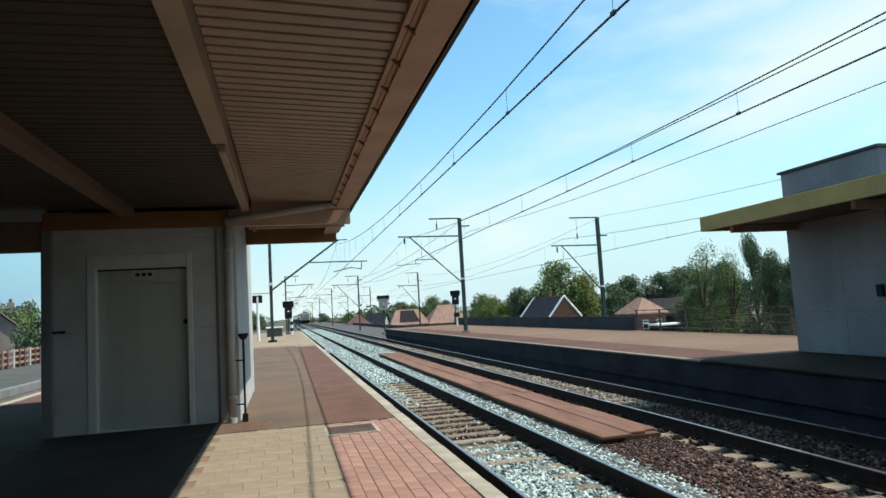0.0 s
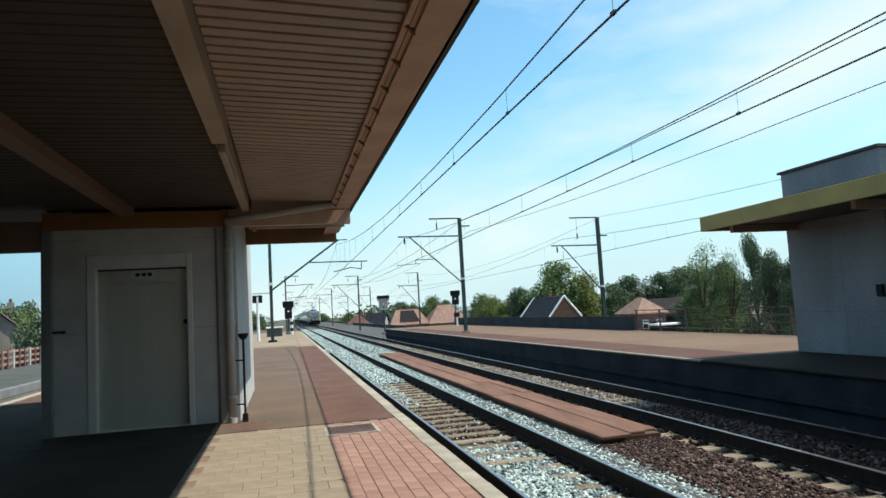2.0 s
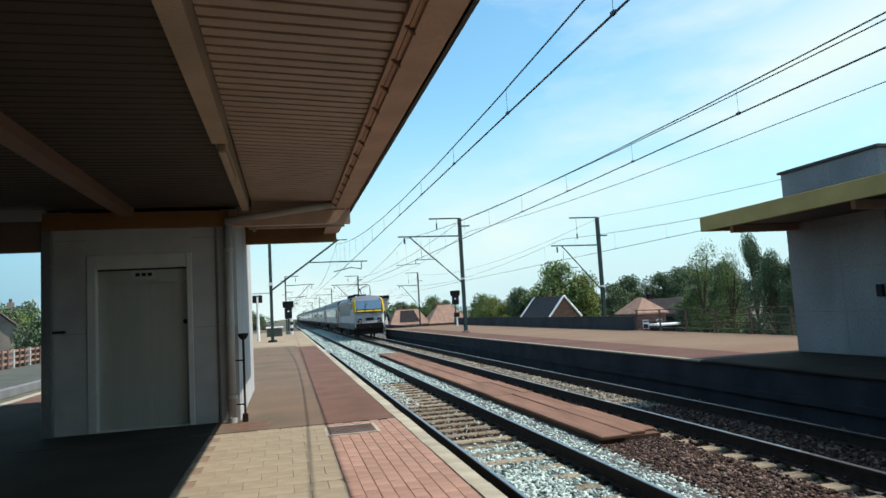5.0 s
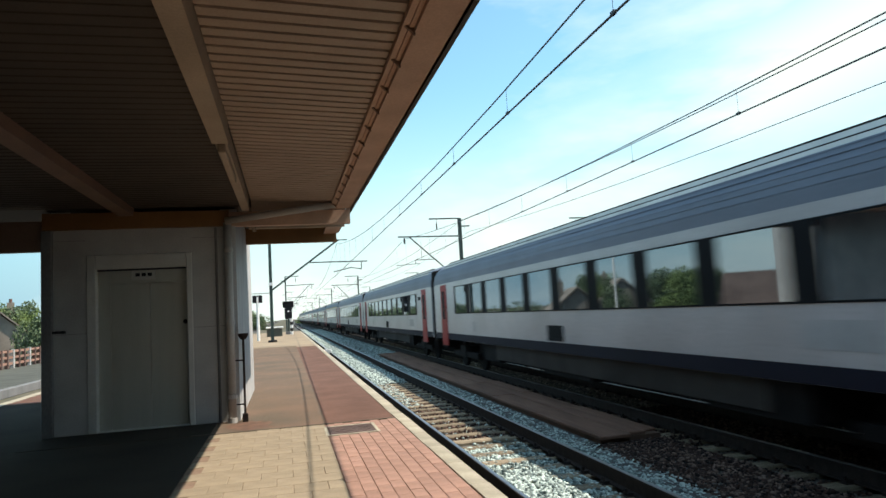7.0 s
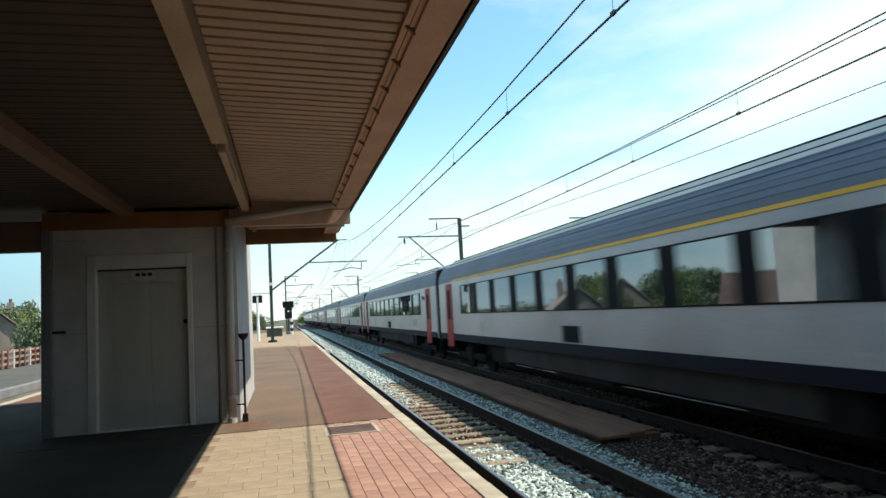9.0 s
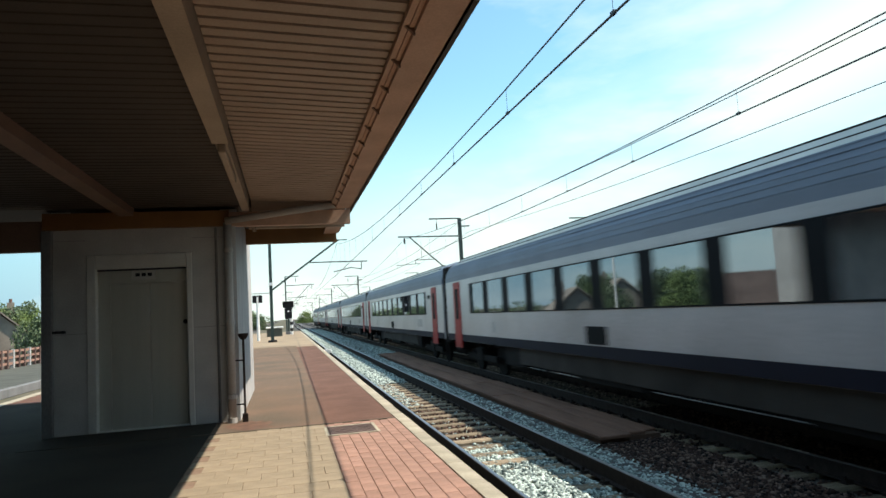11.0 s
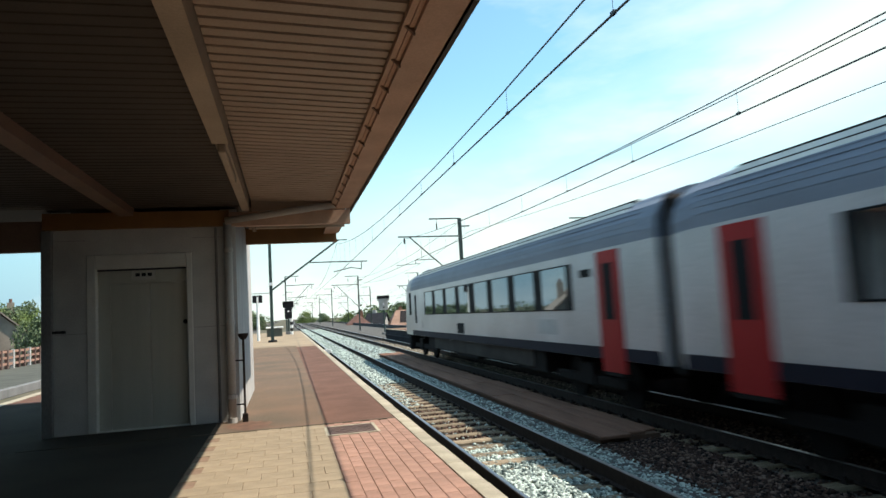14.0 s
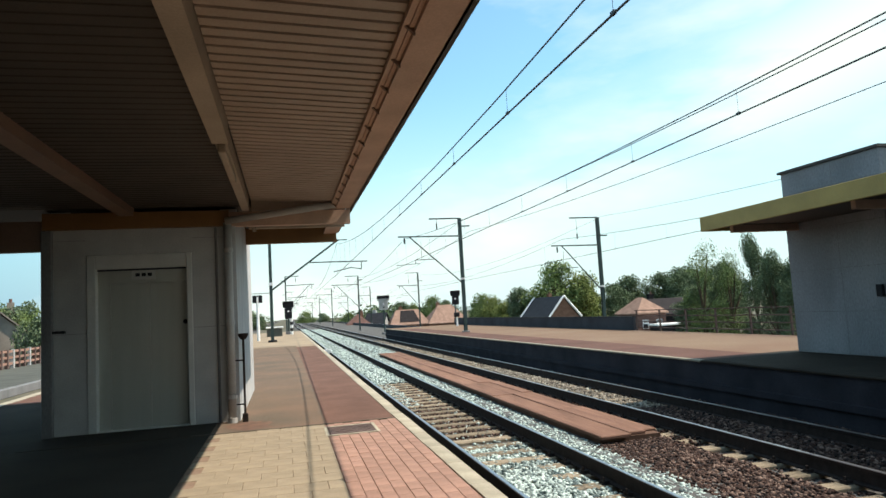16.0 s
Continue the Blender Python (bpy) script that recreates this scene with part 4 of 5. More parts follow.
def coach_details(ob, y0, y1):
    for s in (-1, 1):
        part("skirt_band", boxes((min(s * 1.395, s * 1.416), max(s * 1.395, s * 1.416), y0 + 0.1, y1 - 0.1, 1.04, 1.27)), T_SKIRT, ob, "dark blue skirt")
    rng = random.Random(8)
    for y, l, h in ((-6.2, 2.2, 0.5), (-3.1, 1.5, 0.42), (0.2, 2.8, 0.52), (3.6, 1.4, 0.40), (5.8, 1.6, 0.5)):
        part("equipment_box", boxes((-1.25, 1.25, y - l / 2, y + l / 2, 0.98 - h, 1.035), bevel=0.02), T_UNDER if rng.random() < 0.8 else T_SKIRT, ob, "dirty underframe equipment box")
    for sx in (-1, 1):
        part("underframe_panel", boxes((*sorted((sx * 1.20, sx * 1.29)), -6.6, 5.2, 0.58, 1.03), bevel=0.01), T_DUST, ob, "dusty beige underframe panel")
    for x, w, z, up, m in ((1.21, 0.022, 3.782, 0.04, T_SILVER), (1.14, 0.03, 3.837, 0.02, T_UNDER), (1.06, 0.022, 3.90, 0.05, T_SILVER), (0.97, 0.035, 3.945, 0.055, T_UNDER)):
        for sx in (-1, 1):
            part("roof_rib", boxes((sx * x - w, sx * x + w, y0 + 1.2, y1 - 1.2, z - 0.03, z + up)), m, ob, "aluminium roof rib" if m is T_SILVER else "dark roof rail")
    slope = [(1.398, 3.36), (1.372, 3.47), (1.345, 3.56), (1.295, 3.66), (1.245, 3.735)]
    for sx in (-1, 1):
        part("roof_corrugation", boxes(*[(*sorted((sx * (x - 0.03), sx * (x + 0.016))), y0 + 0.6, y1 - 0.6, z, z + 0.007) for x, z in slope]), T_BLUE, ob, "slate blue raised roof ribs")
    part("vent_grille", boxes((-1.425, -1.405, -0.25, 0.65, 1.30, 1.66), *[(-1.435, -1.425, -0.23, 0.63, 1.34 + k * 0.08, 1.37 + k * 0.08) for k in range(4)]), T_BAND, ob, "black vent grille")
    part("hatch", boxes((-1.417, -1.405, -8.6, -7.4, 1.45, 1.80)), T_GREY2, ob)
    part("hatch", boxes((-1.417, -1.405, 6.9, 7.2, 1.40, 1.72)), T_GREY2, ob)
    part("destination_display", boxes((-1.425, -1.405, -10.48, -10.0, 2.66, 2.82)), T_BAND, ob, "small dark destination display")


def build_coach():
    ob = empty("passenger_coach", pose(AXIS, 0, RAIL), "light grey passenger coach with slate blue roof and red doors", "coach", "coaches of the train")
    L = 12.88
    part("body", prism(bmesh.new(), BODY, -L, L), T_GREY, ob, "light grey painted body side")
    part("roof", lofted(bmesh.new(), ROOF, [(-L, 0, 1, 0.985), (-L + 0.5, 0, 1, 1), (L - 0.5, 0, 1, 1), (L, 0, 1, 0.985)]), T_BLUE, ob, "slate blue ribbed roof")
    window_band(ob, -9.55, 9.55, 10)
    for y in (-11.25, 11.25):
        red_door(ob, y)
    coach_details(ob, -L, L)
    for y in (-9.5, 9.5):
        bogie(ob, y)
    for s in (-1, 1):
        part("gangway", boxes((-1.36, 1.36, min(s * L, s * (L + 0.31)), max(s * L, s * (L + 0.31)), 0.9, 3.80), bevel=0.05), T_UNDER, ob, "black gangway bellows")
    part("coupler", boxes((-0.3, 0.3, -L - 0.15, L + 0.15, 0.85, 1.0)), T_UNDER, ob)
    return ob


def build_control_car():
    ob = empty("control_car", pose(AXIS, 0, RAIL), "light grey driving trailer with a sloping cab and slate blue roof", "coach", "coaches of the train")
    L = 13.02
    nose = [(-L, 0, 1, 1), (9.65, 0, 1, 1), (10.65, 0.14, 0.995, 0.995), (11.45, 0.34, 0.97, 0.985), (11.95, 0.50, 0.92, 0.97), (12.2, 0.62, 0.84, 0.955)]
    part("body", lofted(bmesh.new(), BODY, nose), T_GREY, ob, "light grey painted body side")
    part("roof", lofted(bmesh.new(), ROOF, nose[:2]), T_BLUE, ob, "slate blue roof")
    part("cab_roof", lofted(bmesh.new(), ROOF, nose[1:]), T_GREY2, ob, "pale grey cab roof")
    window_band(ob, -9.55, 6.4, 8)
    red_door(ob, -11.25)
    coach_details(ob, -L, 9.6)
    for y in (-9.5, 8.65):
        bogie(ob, y)
    for y, w, z0, z1 in ((9.9, 0.27, 2.00, 3.10), (8.5, 0.20, 1.62, 2.92)):
        for x in (-1.411, 1.411):
            part("cab_window", boxes((x - 0.011, x + 0.011, y - w, y + w, z0, z1), bevel=0.006), T_BAND, ob, "narrow dark cab window")
    part("cab_door", boxes((-1.416, -1.40, 8.1, 8.9, 1.28, 3.02)), T_GREY, ob)
    part("cab_step", boxes((-1.40, -1.30, 9.45, 10.35, 1.86, 1.90)), T_SILVER, ob)
    part("windscreen", boxes((-1.0, 1.0, 11.6, 11.77, 2.35, 3.05)), SCREEN, ob)
    part("gangway", boxes((-1.22, 1.22, -L - 0.17, -L, 0.9, 3.88), bevel=0.05), T_UNDER, ob, "black gangway bellows")
    for s in (-1, 1):
        part("buffer", rods(((s * 0.875, 11.65, 1.05), (s * 0.875, 12.55, 1.05), 0.10), ((s * 0.875, 12.5, 1.05), (s * 0.875, 12.6, 1.05), 0.24), seg=12), T_UNDER, ob)
    part("snow_plough", boxes((-1.2, 1.2, 11.35, 11.85, 0.25, 0.95), bevel=0.05), T_UNDER, ob)
    part("roof_dome", boxes((-0.6, 0.6, 8.65, 9.85, 4.02, 4.18), bevel=0.05), T_SILVER, ob)
    return ob


def build_loco():
    ob = empty("electric_locomotive", pose(AXIS, 0, RAIL), "grey electric locomotive with navy side panel and yellow framed windscreen", "locomotive")
    L = 9.55
    side = [(-1.38, 0.95), (-1.43, 1.30), (-1.43, 3.34), (1.43, 3.34), (1.43, 1.30), (1.38, 0.95)]
    st = [(-L + 0.02, -0.62, 0.86, 1.0), (-L + 0.22, -0.64, 0.95, 1.0), (-L + 0.75, -0.30, 1, 1), (-L + 1.4, 0, 1, 1), (L - 1.4, 0, 1, 1), (L - 0.75, 0.30, 1, 1), (L - 0.22, 0.64, 0.95, 1), (L - 0.02, 0.62, 0.86, 1)]
    part("body", lofted(bmesh.new(), side, st), T_GREY2, ob, "dirty light grey body")
    top = [(-1.43, 3.34), (-1.41, 3.44), (-1.30, 3.62), (-1.10, 3.77), (-0.85, 3.85), (-0.5, 3.89), (0.5, 3.89), (0.85, 3.85), (1.10, 3.77), (1.30, 3.62), (1.41, 3.44), (1.43, 3.34)]
    part("roof", lofted(bmesh.new(), top, [(-L + 0.12, -0.63, 0.90, 0.985), (-L + 0.75, -0.30, 1, 1), (-L + 1.4, 0, 1, 1), (L - 1.4, 0, 1, 1), (L - 0.75, 0.30, 1, 1), (L - 0.12, 0.63, 0.90, 0.985)]), T_BLUE, ob, "slate blue cab roof")
    for s in (-1, 1):
        a, b = sorted((s * 1.425, s * 1.437))
        part("side_panel", boxes((a, b, -6.1, 6.5, 2.13, 3.21)), T_NAVY, ob, "navy blue side panel")
        part("red_line", boxes((a, b, -6.1, 6.5, 3.22, 3.265)), T_RED, ob, "thin red line")
        part("blue_line", boxes((a, b, -6.1, 6.5, 2.07, 2.13)), T_STRIPE, ob, "thin bright blue line")
        part("skirt", boxes((*sorted((s * 1.33, s * 1.442)), -9.25, 9.25, 0.82, 1.40), bevel=0.02), T_SOLE, ob, "grey dirty skirt")
        part("cornice", boxes((*sorted((s * 1.42, s * 1.445)), -8.3, 8.3, 3.325, 3.35)), T_BAND, ob, "dark line under the roof")
        for e in (-1, 1):
            for y, w in ((6.95, 0.22), (8.15, 0.24)):
                part("cab_window", boxes((*sorted((s * 1.42, s * 1.440)), e * y - w, e * y + w, 2.64, 3.22), bevel=0.006), T_BAND, ob, "dark cab side window")
            part("handrail", rods(((s * 1.46, e * 7.35, 1.2), (s * 1.46, e * 7.35, 2.9), 0.02)), GALV, ob)
    for e in (-1, 1):
        # the windscreen leans with the nose
        def slab(x0, x1, z0, z1, out, thick=0.03):
            bm = bmesh.new()
            vs = []
            for x, z in ((x0, z0), (x1, z0), (x1, z1), (x0, z1)):
                y = -L + 0.02 + 0.62 * max(0.0, z - 2.3) - out
                vs.append((x, y, z))
            lo = [bm.verts.new((x, e * -y * -1, z)) for x, y, z in vs]
            hi = [bm.verts.new((x, e * -(y + thick) * -1, z)) for x, y, z in vs]
            bm.faces.new(lo)
            bm.faces.new(hi[::-1])
            for i in range(4):
                bm.faces.new((lo[i], lo[(i + 1) % 4], hi[(i + 1) % 4], hi[i]))
            bmesh.ops.recalc_face_normals(bm, faces=bm.faces[:])
            return bm
        part("windscreen", slab(-1.16, 1.16, 2.62, 3.42, 0.03), SCREEN, ob, "raked windscreen")
        for k in range(3):
            part("yellow_light_bar", slab(-1.14 + k * 0.79, -0.46 + k * 0.79, 2.41, 2.53, 0.05), T_YELLOW, ob, "yellow bar below the windscreen")
        part("bar_back", slab(-1.22, 1.22, 2.36, 2.62, 0.02), T_BAND, ob)
        for s in (-1, 1):
            # yellow pillars wrap round the cab corners
            bm = bmesh.new()
            reach = 0.24 if e < 0 else 0.06
            rows = []
            for z in (2.36, 2.7, 3.05, 3.38, 3.66):
                y = -L + 0.10 + 0.63 * (z - 2.3)
                w = 1.43 if z < 3.5 else 1.29
                outer = [(w * 0.88, y - 0.11), (w + 0.006, y + 0.10), (w + 0.016, y + reach + 0.10)]
                rows.append([bm.verts.new((s * x, -e * yy if e > 0 else yy, z)) for x, yy in outer] + [bm.verts.new((s * (x - 0.05), -e * (yy + 0.05) if e > 0 else yy + 0.05, z)) for x, yy in outer[::-1]])
            for r0, r1 in zip(rows, rows[1:]):
                for i in range(6):
                    bm.faces.new((r0[i], r0[(i + 1) % 6], r1[(i + 1) % 6], r1[i]))
            bm.faces.new(rows[0][::-1])
            bm.faces.new(rows[-1])
            bmesh.ops.recalc_face_normals(bm, faces=bm.faces[:])
            part("yellow_pillar", bm, T_YELLOW, ob, "yellow windscreen pillar")
            h = part("headlight", boxes((*sorted((s * 0.70, s * 1.12)), *sorted((e * (L - 0.06), e * (L + 0.02))), 1.42, 1.80), bevel=0.03), T_BAND, ob, "headlight cluster")
            part("lamp", rods(((s * 0.85, e * (L + 0.0), 1.55), (s * 0.85, e * (L + 0.035), 1.55), 0.10), seg=12), LAMP_W if e < 0 else T_SILVER, h)
            part("lamp", rods(((s * 1.06, e * (L + 0.0), 1.68), (s * 1.06, e * (L + 0.035), 1.68), 0.07), seg=12), LAMP_W if e < 0 else T_SILVER, h)
            part("buffer", rods(((s * 0.875, e * (L - 0.1), 1.05), (s * 0.875, e * (L + 0.30), 1.05), 0.10), ((s * 0.875, e * (L + 0.28), 1.05), (s * 0.875, e * (L + 0.34), 1.05), 0.25), seg=12), T_UNDER, ob)
        part("front_grille", boxes((-0.35, 0.35, *sorted((e * (L - 0.04), e * (L + 0.01))), 1.62, 1.84)), T_BAND, ob)
        part("front_apron", boxes((-1.25, 1.25, *sorted((e * (L - 0.5), e * (L - 0.02))), 0.35, 0.82), bevel=0.05), T_UNDER, ob, "black front apron")
        part("buffer_beam", boxes((-1.24, 1.24, *sorted((e * (L - 0.3), e * (L + 0.05))), 0.78, 1.36), bevel=0.03), T_UNDER, ob, "black buffer beam")
        part("coupling_hook", boxes((-0.10, 0.10, *sorted((e * (L + 0.05), e * (L + 0.25))), 0.95, 1.15), bevel=0.02), RUST, ob)
        part("wiper", rods(((0.5 * e, e * (L - 0.14), 2.65), (0.1 * e, e * (L - 0.52), 3.20), 0.015)), T_BAND, ob)
    for y in (-5.0, 5.0):
        bogie(ob, y)
    part("transformer", boxes((-1.25, 1.25, -2.6, 2.6, 0.25, 0.95), bevel=0.04), T_UNDER, ob)
    # roof gear
    part("roof_hatch", boxes((-0.8, 0.8, -4.9, 7.2, 3.84, 3.93), bevel=0.03), T_BLUE, ob)
    for sx in (-1, 1):
        part("roof_grille", boxes((*sorted((sx * 1.05, sx * 1.40)), -6.2, -3.6, 3.40, 3.76), bevel=0.03), T_NAVY, ob, "dark roof grille")
    for y in (-2.2, -1.4, -0.4, 0.5, 1.5, 2.4, 3.3, 4.6):
        for x in (-0.55, 0.55):
            ins = part("roof_insulator", rods(((x, y, 3.86), (x, y, 4.14), 0.10, 0.06), ((x, y, 3.95), (x, y, 3.99), 0.14), ((x, y, 4.04), (x, y, 4.08), 0.13)), T_UNDER, ob)
            part("clamp", boxes((x - 0.09, x + 0.09, y - 0.12, y + 0.12, 4.12, 4.20), bevel=0.02), T_UNDER, ins)
    part("roof_busbar", rods(((-0.55, -2.4, 4.22), (-0.55, 4.8, 4.17), 0.035), ((0.55, -2.4, 4.22), (0.55, 4.8, 4.17), 0.035), ((-0.55, -2.2, 4.2), (-0.35, -3.4, 4.16), 0.05), ((0.55, 0.5, 4.18), (-0.55, 0.5, 4.18), 0.04)), T_UNDER, ob)
    for y0, y1 in ((-1.0, -0.1), (1.0, 1.35)):
        part("switch_gear", boxes((-0.75, -0.35, y0, y1, 3.9, 4.22), bevel=0.06), T_UNDER, ob, "dark roof switch gear")
    part("folded_pantograph", rods(((-0.5, 3.4, 4.10), (-0.5, 5.6, 4.20), 0.05), ((0.5, 3.4, 4.10), (0.5, 5.6, 4.20), 0.05), ((-0.75, 3.6, 4.28), (0.75, 3.6, 4.28), 0.045), ((-0.75, 3.95, 4.28), (0.75, 3.95, 4.28), 0.045), ((0, 5.6, 4.20), (0, 3.6, 4.28), 0.04)), T_UNDER, ob, "second pantograph folded down")
    pg = part("pantograph", rods(((-0.45, -4.2, 3.98), (0.45, -4.2, 3.98), 0.05), ((-0.45, -3.2, 3.98), (0.45, -3.2, 3.98), 0.05), ((-0.4, -4.2, 3.98), (-0.4, -3.2, 3.98), 0.05), ((0, -4.05, 4.02), (0, -2.25, 4.69), 0.06, 0.05), ((0, -2.25, 4.69), (-0.42, -4.3, 5.02), 0.032, 0.026), ((0, -2.25, 4.69), (0.42, -4.3, 5.02), 0.032, 0.026), ((0, -3.6, 4.05), (0, -2.4, 4.60), 0.025), ((-0.12, -2.25, 4.69), (0.12, -2.25, 4.69), 0.06)), T_UNDER, ob, "raised single arm pantograph")
    for y in (-4.48, -4.14):
        part("collector_strip", rods(((-0.5, y, 5.08), (0.5, y, 5.08), 0.030), ((0.5, y, 5.08), (0.80, y, 4.97), 0.024), ((-0.5, y, 5.08), (-0.80, y, 4.97), 0.024), ((0.42, -4.3, 5.02), (0.42, y, 5.08), 0.02), ((-0.42, -4.3, 5.02), (-0.42, y, 5.08), 0.02)), T_UNDER, pg)
    return ob


TRAIN = []


def train():
    TRAIN.append((build_loco(), GAP0 - 9.85))
    coach = build_coach()
    for k in range(1, 12):
        ob = coach if k == 1 else copy_thing(coach, pose(AXIS, 0, RAIL))
        TRAIN.append((ob, GAP0 + COACH_STEP * (k - 0.5)))
        if k == 4:
            tagged(ob, "light grey first class coach with a yellow stripe over the windows")
            part("yellow_stripe", boxes((-1.424, -1.408, -10.7, 10.7, 3.18, 3.24)), T_AMBER, ob, "yellow first class stripe")
    TRAIN.append((build_control_car(), GAP0 + COACH_STEP * 11.5))


def motions():
    for ob, y9 in TRAIN:
        walk(ob, [(t, pose(AXIS, y9 - SPEED * (t - 9) - 0.5 * GAIN * (t - 9) ** 2, RAIL)) for t in range(0, 17)])


# ---- trees ----
def leaf_mesh(name, spots, size, count, seed, material, parent=None):
    """Small folded leaves round clump centres. spots: (x, y, z, rx, ry, rz)."""
    rng = np.random.default_rng(seed)
    sp = np.array(spots)
    w = sp[:, 3] * sp[:, 5]
    pick = rng.choice(len(sp), count, p=w / w.sum())
    d = rng.normal(size=(count, 3))
    d /= np.linalg.norm(d, axis=1, keepdims=True)
    rad = rng.uniform(0.45, 1.05, (count, 1))
    c = sp[pick, :3] + d * rad * sp[pick, 3:]
    a = rng.normal(size=(count, 3))
    a /= np.linalg.norm(a, axis=1, keepdims=True)
    b = np.cross(a, rng.normal(size=(count, 3)))
    b /= np.linalg.norm(b, axis=1, keepdims=True)
    s = size * rng.uniform(0.5, 1.2, (count, 1))
    v = np.stack([c - a * s, c + b * s * 0.55, c + a * s, c - b * s * 0.55 + np.cross(a, b) * s * 0.3], 1).reshape(-1, 3)
    me = bpy.data.meshes.new(name)
    me.vertices.add(len(v))
    me.vertices.foreach_set("co", v.ravel())
    me.loops.add(count * 4)
    me.loops.foreach_set("vertex_index", np.arange(count * 4, dtype=np.int32))
    me.polygons.add(count)
    me.polygons.foreach_set("loop_start", np.arange(0, count * 4, 4, dtype=np.int32))
    me.update(calc_edges=True)
    me.materials.append(material)
    ob = new(name, me)
    if parent:
        ob.parent = parent
    return ob


def tree(label, height, width, material, seed, clumps=16, count=5200, leaf=0.30, low=0.30, slim=1.0):
    rng = random.Random(seed)
    ob = empty("tree", pose(0, 0, 0), label, "tree")
    bm = bmesh.new()
    rod(bm, (0, 0, 0), (0.1, 0, height * 0.55), width * 0.045, width * 0.025)
    spots = []
    for i in range(clumps):
        u = rng.uniform(low, 0.92)
        spread = (1 - abs(u - 0.55) * 1.5) * width * 0.36 * slim
        a = rng.uniform(0, 6.28)
        r = spread * rng.uniform(0.4, 1.0)
        c = (r * math.cos(a), r * math.sin(a), height * u)
        k = width * rng.uniform(0.11, 0.20)
        spots.append((*c, k, k, k * rng.uniform(0.7, 1.2)))
        rod(bm, (0.05, 0, height * min(u * 0.75, 0.5)), c, width * 0.018, width * 0.006, seg=5)
    spots.append((0, 0, height * 0.86, width * 0.13, width * 0.13, height * 0.12))
    part("trunk", bm, BARK, ob)
    leaf_mesh("crown", spots, leaf, count, seed, material, ob)
    return ob


def greenery():
    G = -6.0
    a = tree("broad mid green tree behind the houses", 10, 10, LEAF_A, 11, clumps=30, count=12000, leaf=0.20)
    b = tree("yellow green bushy tree", 10, 11, LEAF_B, 12, clumps=36, count=14000, leaf=0.20, low=0.25)
    c = tree("dark green tree of the wood", 10, 9, LEAF_C, 13, clumps=34, count=14000, leaf=0.19, low=0.12)
    d = tree("slender sparse birch like tree behind the railing", 10, 5.0, LEAF_A, 14, clumps=34, count=13000, leaf=0.058, low=0.2, slim=1.15)
    e = tree("slender dark conifer like tree", 10, 5.0, LEAF_C, 15, clumps=34, count=26000, leaf=0.068, low=0.12, slim=0.95)
    used = {}

    def put(src, x, y, top, width, rz):
        h = top - G
        base = 10.0
        s = h / base
        nat = {a: 10, b: 11, c: 9, d: 5, e: 5}[src] * s
        m = pose(x, y, G, 0, 0, rz) @ Matrix.Diagonal((s * width / nat, s * width / nat, s, 1))
        if src not in used:
            used[src] = True
            src.matrix_world = m
        else:
            made = src.copy()
            scene.collection.objects.link(made)
            for ch in src.children:
                k = ch.copy()
                scene.collection.objects.link(k)
                k.parent = made
            made.matrix_basis = m

    rng = random.Random(6)
    put(a, 60.5, 146, 10.6, 17, 10)
    put(b, 66.5, 144, 7.2, 14, 50)
    put(c, 53.5, 150, 5.6, 9, 80)
    for x, y, t, w in ((78, 150, 5.4, 11), (85.8, 158, 7.4, 13), (90, 150, 7.6, 12), (93, 145, 8.4, 12), (99, 150, 8.6, 12), (72, 152, 4.6, 10), (106, 150, 9, 13)):
        put(c if rng.random() < 0.8 else b, x, y, t, w, rng.uniform(0, 360))
    for x, y, t, w, src in ((32.6, 48, 5.9, 4.6, d), (34.0, 46.5, 5.0, 4.2, d), (34.4, 44, 6.0, 3.6, e), (34.0, 41.5, 4.4, 4.0, e), (34.2, 40, 3.9, 4.2, e), (36.7, 50, 4.3, 5.0, e), (40.5, 60, 4.2, 6.0, e), (33.0, 50, 2.4, 5, e), (37, 44, 3.6, 5, e), (36.5, 37, 3.9, 6, e), (38, 41, 4.0, 6, d)):
        put(src, x, y, t, w, rng.uniform(0, 360))
    for x, y, t, w, src in ((47.7, 220, 6.0, 10, a), (38.8, 230, 5.0, 11, c), (43.7, 232, 4.0, 8, a), (53.5, 222, 4.6, 9, c), (55.6, 190, 5.2, 10, a), (56.2, 181, 3.8, 9, b), (57, 171, 2.4, 10, b), (57.2, 161, 1.4, 8, b), (29.2, 242, 2.4, 8, c), (-11, 200, 4.0, 12, a), (-8, 182, 3.0, 9, c), (9.4, 330, 4.2, 12, a), (17.5, 320, 3.0, 10, c), (25, 280, 2.5, 10, a)):
        put(src, x, y, t, w, rng.uniform(0, 360))
    # behind the near platform, also mirrored in the coach windows
    for x, y, t, w, src in ((-30.5, 90, 5.2, 6, c), (-19.4, 60, 2.9, 5.0, c), (-28.7, 80, 4.4, 5, c), (-25.6, 78, 3.4, 6, a), (-34, 34, 4.0, 9, a), (-30, 22, 3.2, 8, c), (-38, 8, 4.5, 10, a), (-33, -6, 3.4, 9, c), (-40, 50, 5.0, 10, c), (-30, 66, 4.2, 8, a), (-34, 78, 5.0, 9, c), (-38, 100, 5.4, 10, a), (-44, 116, 6.0, 10, c), (-46, 28, 4.8, 11, c), (-50, 38, 5.4, 12, c), (-48, 60, 5.0, 11, c), (-52, 72, 5.6, 12, c), (-50, 88, 5.2, 11, c), (-56, 104, 6.0, 12, c), (-54, 16, 4.6, 11, c)):
        put(src, x, y, t, w, rng.uniform(0, 360))
    # distant woods along the flat land
    rg = np.random.default_rng(9)
    spots = []
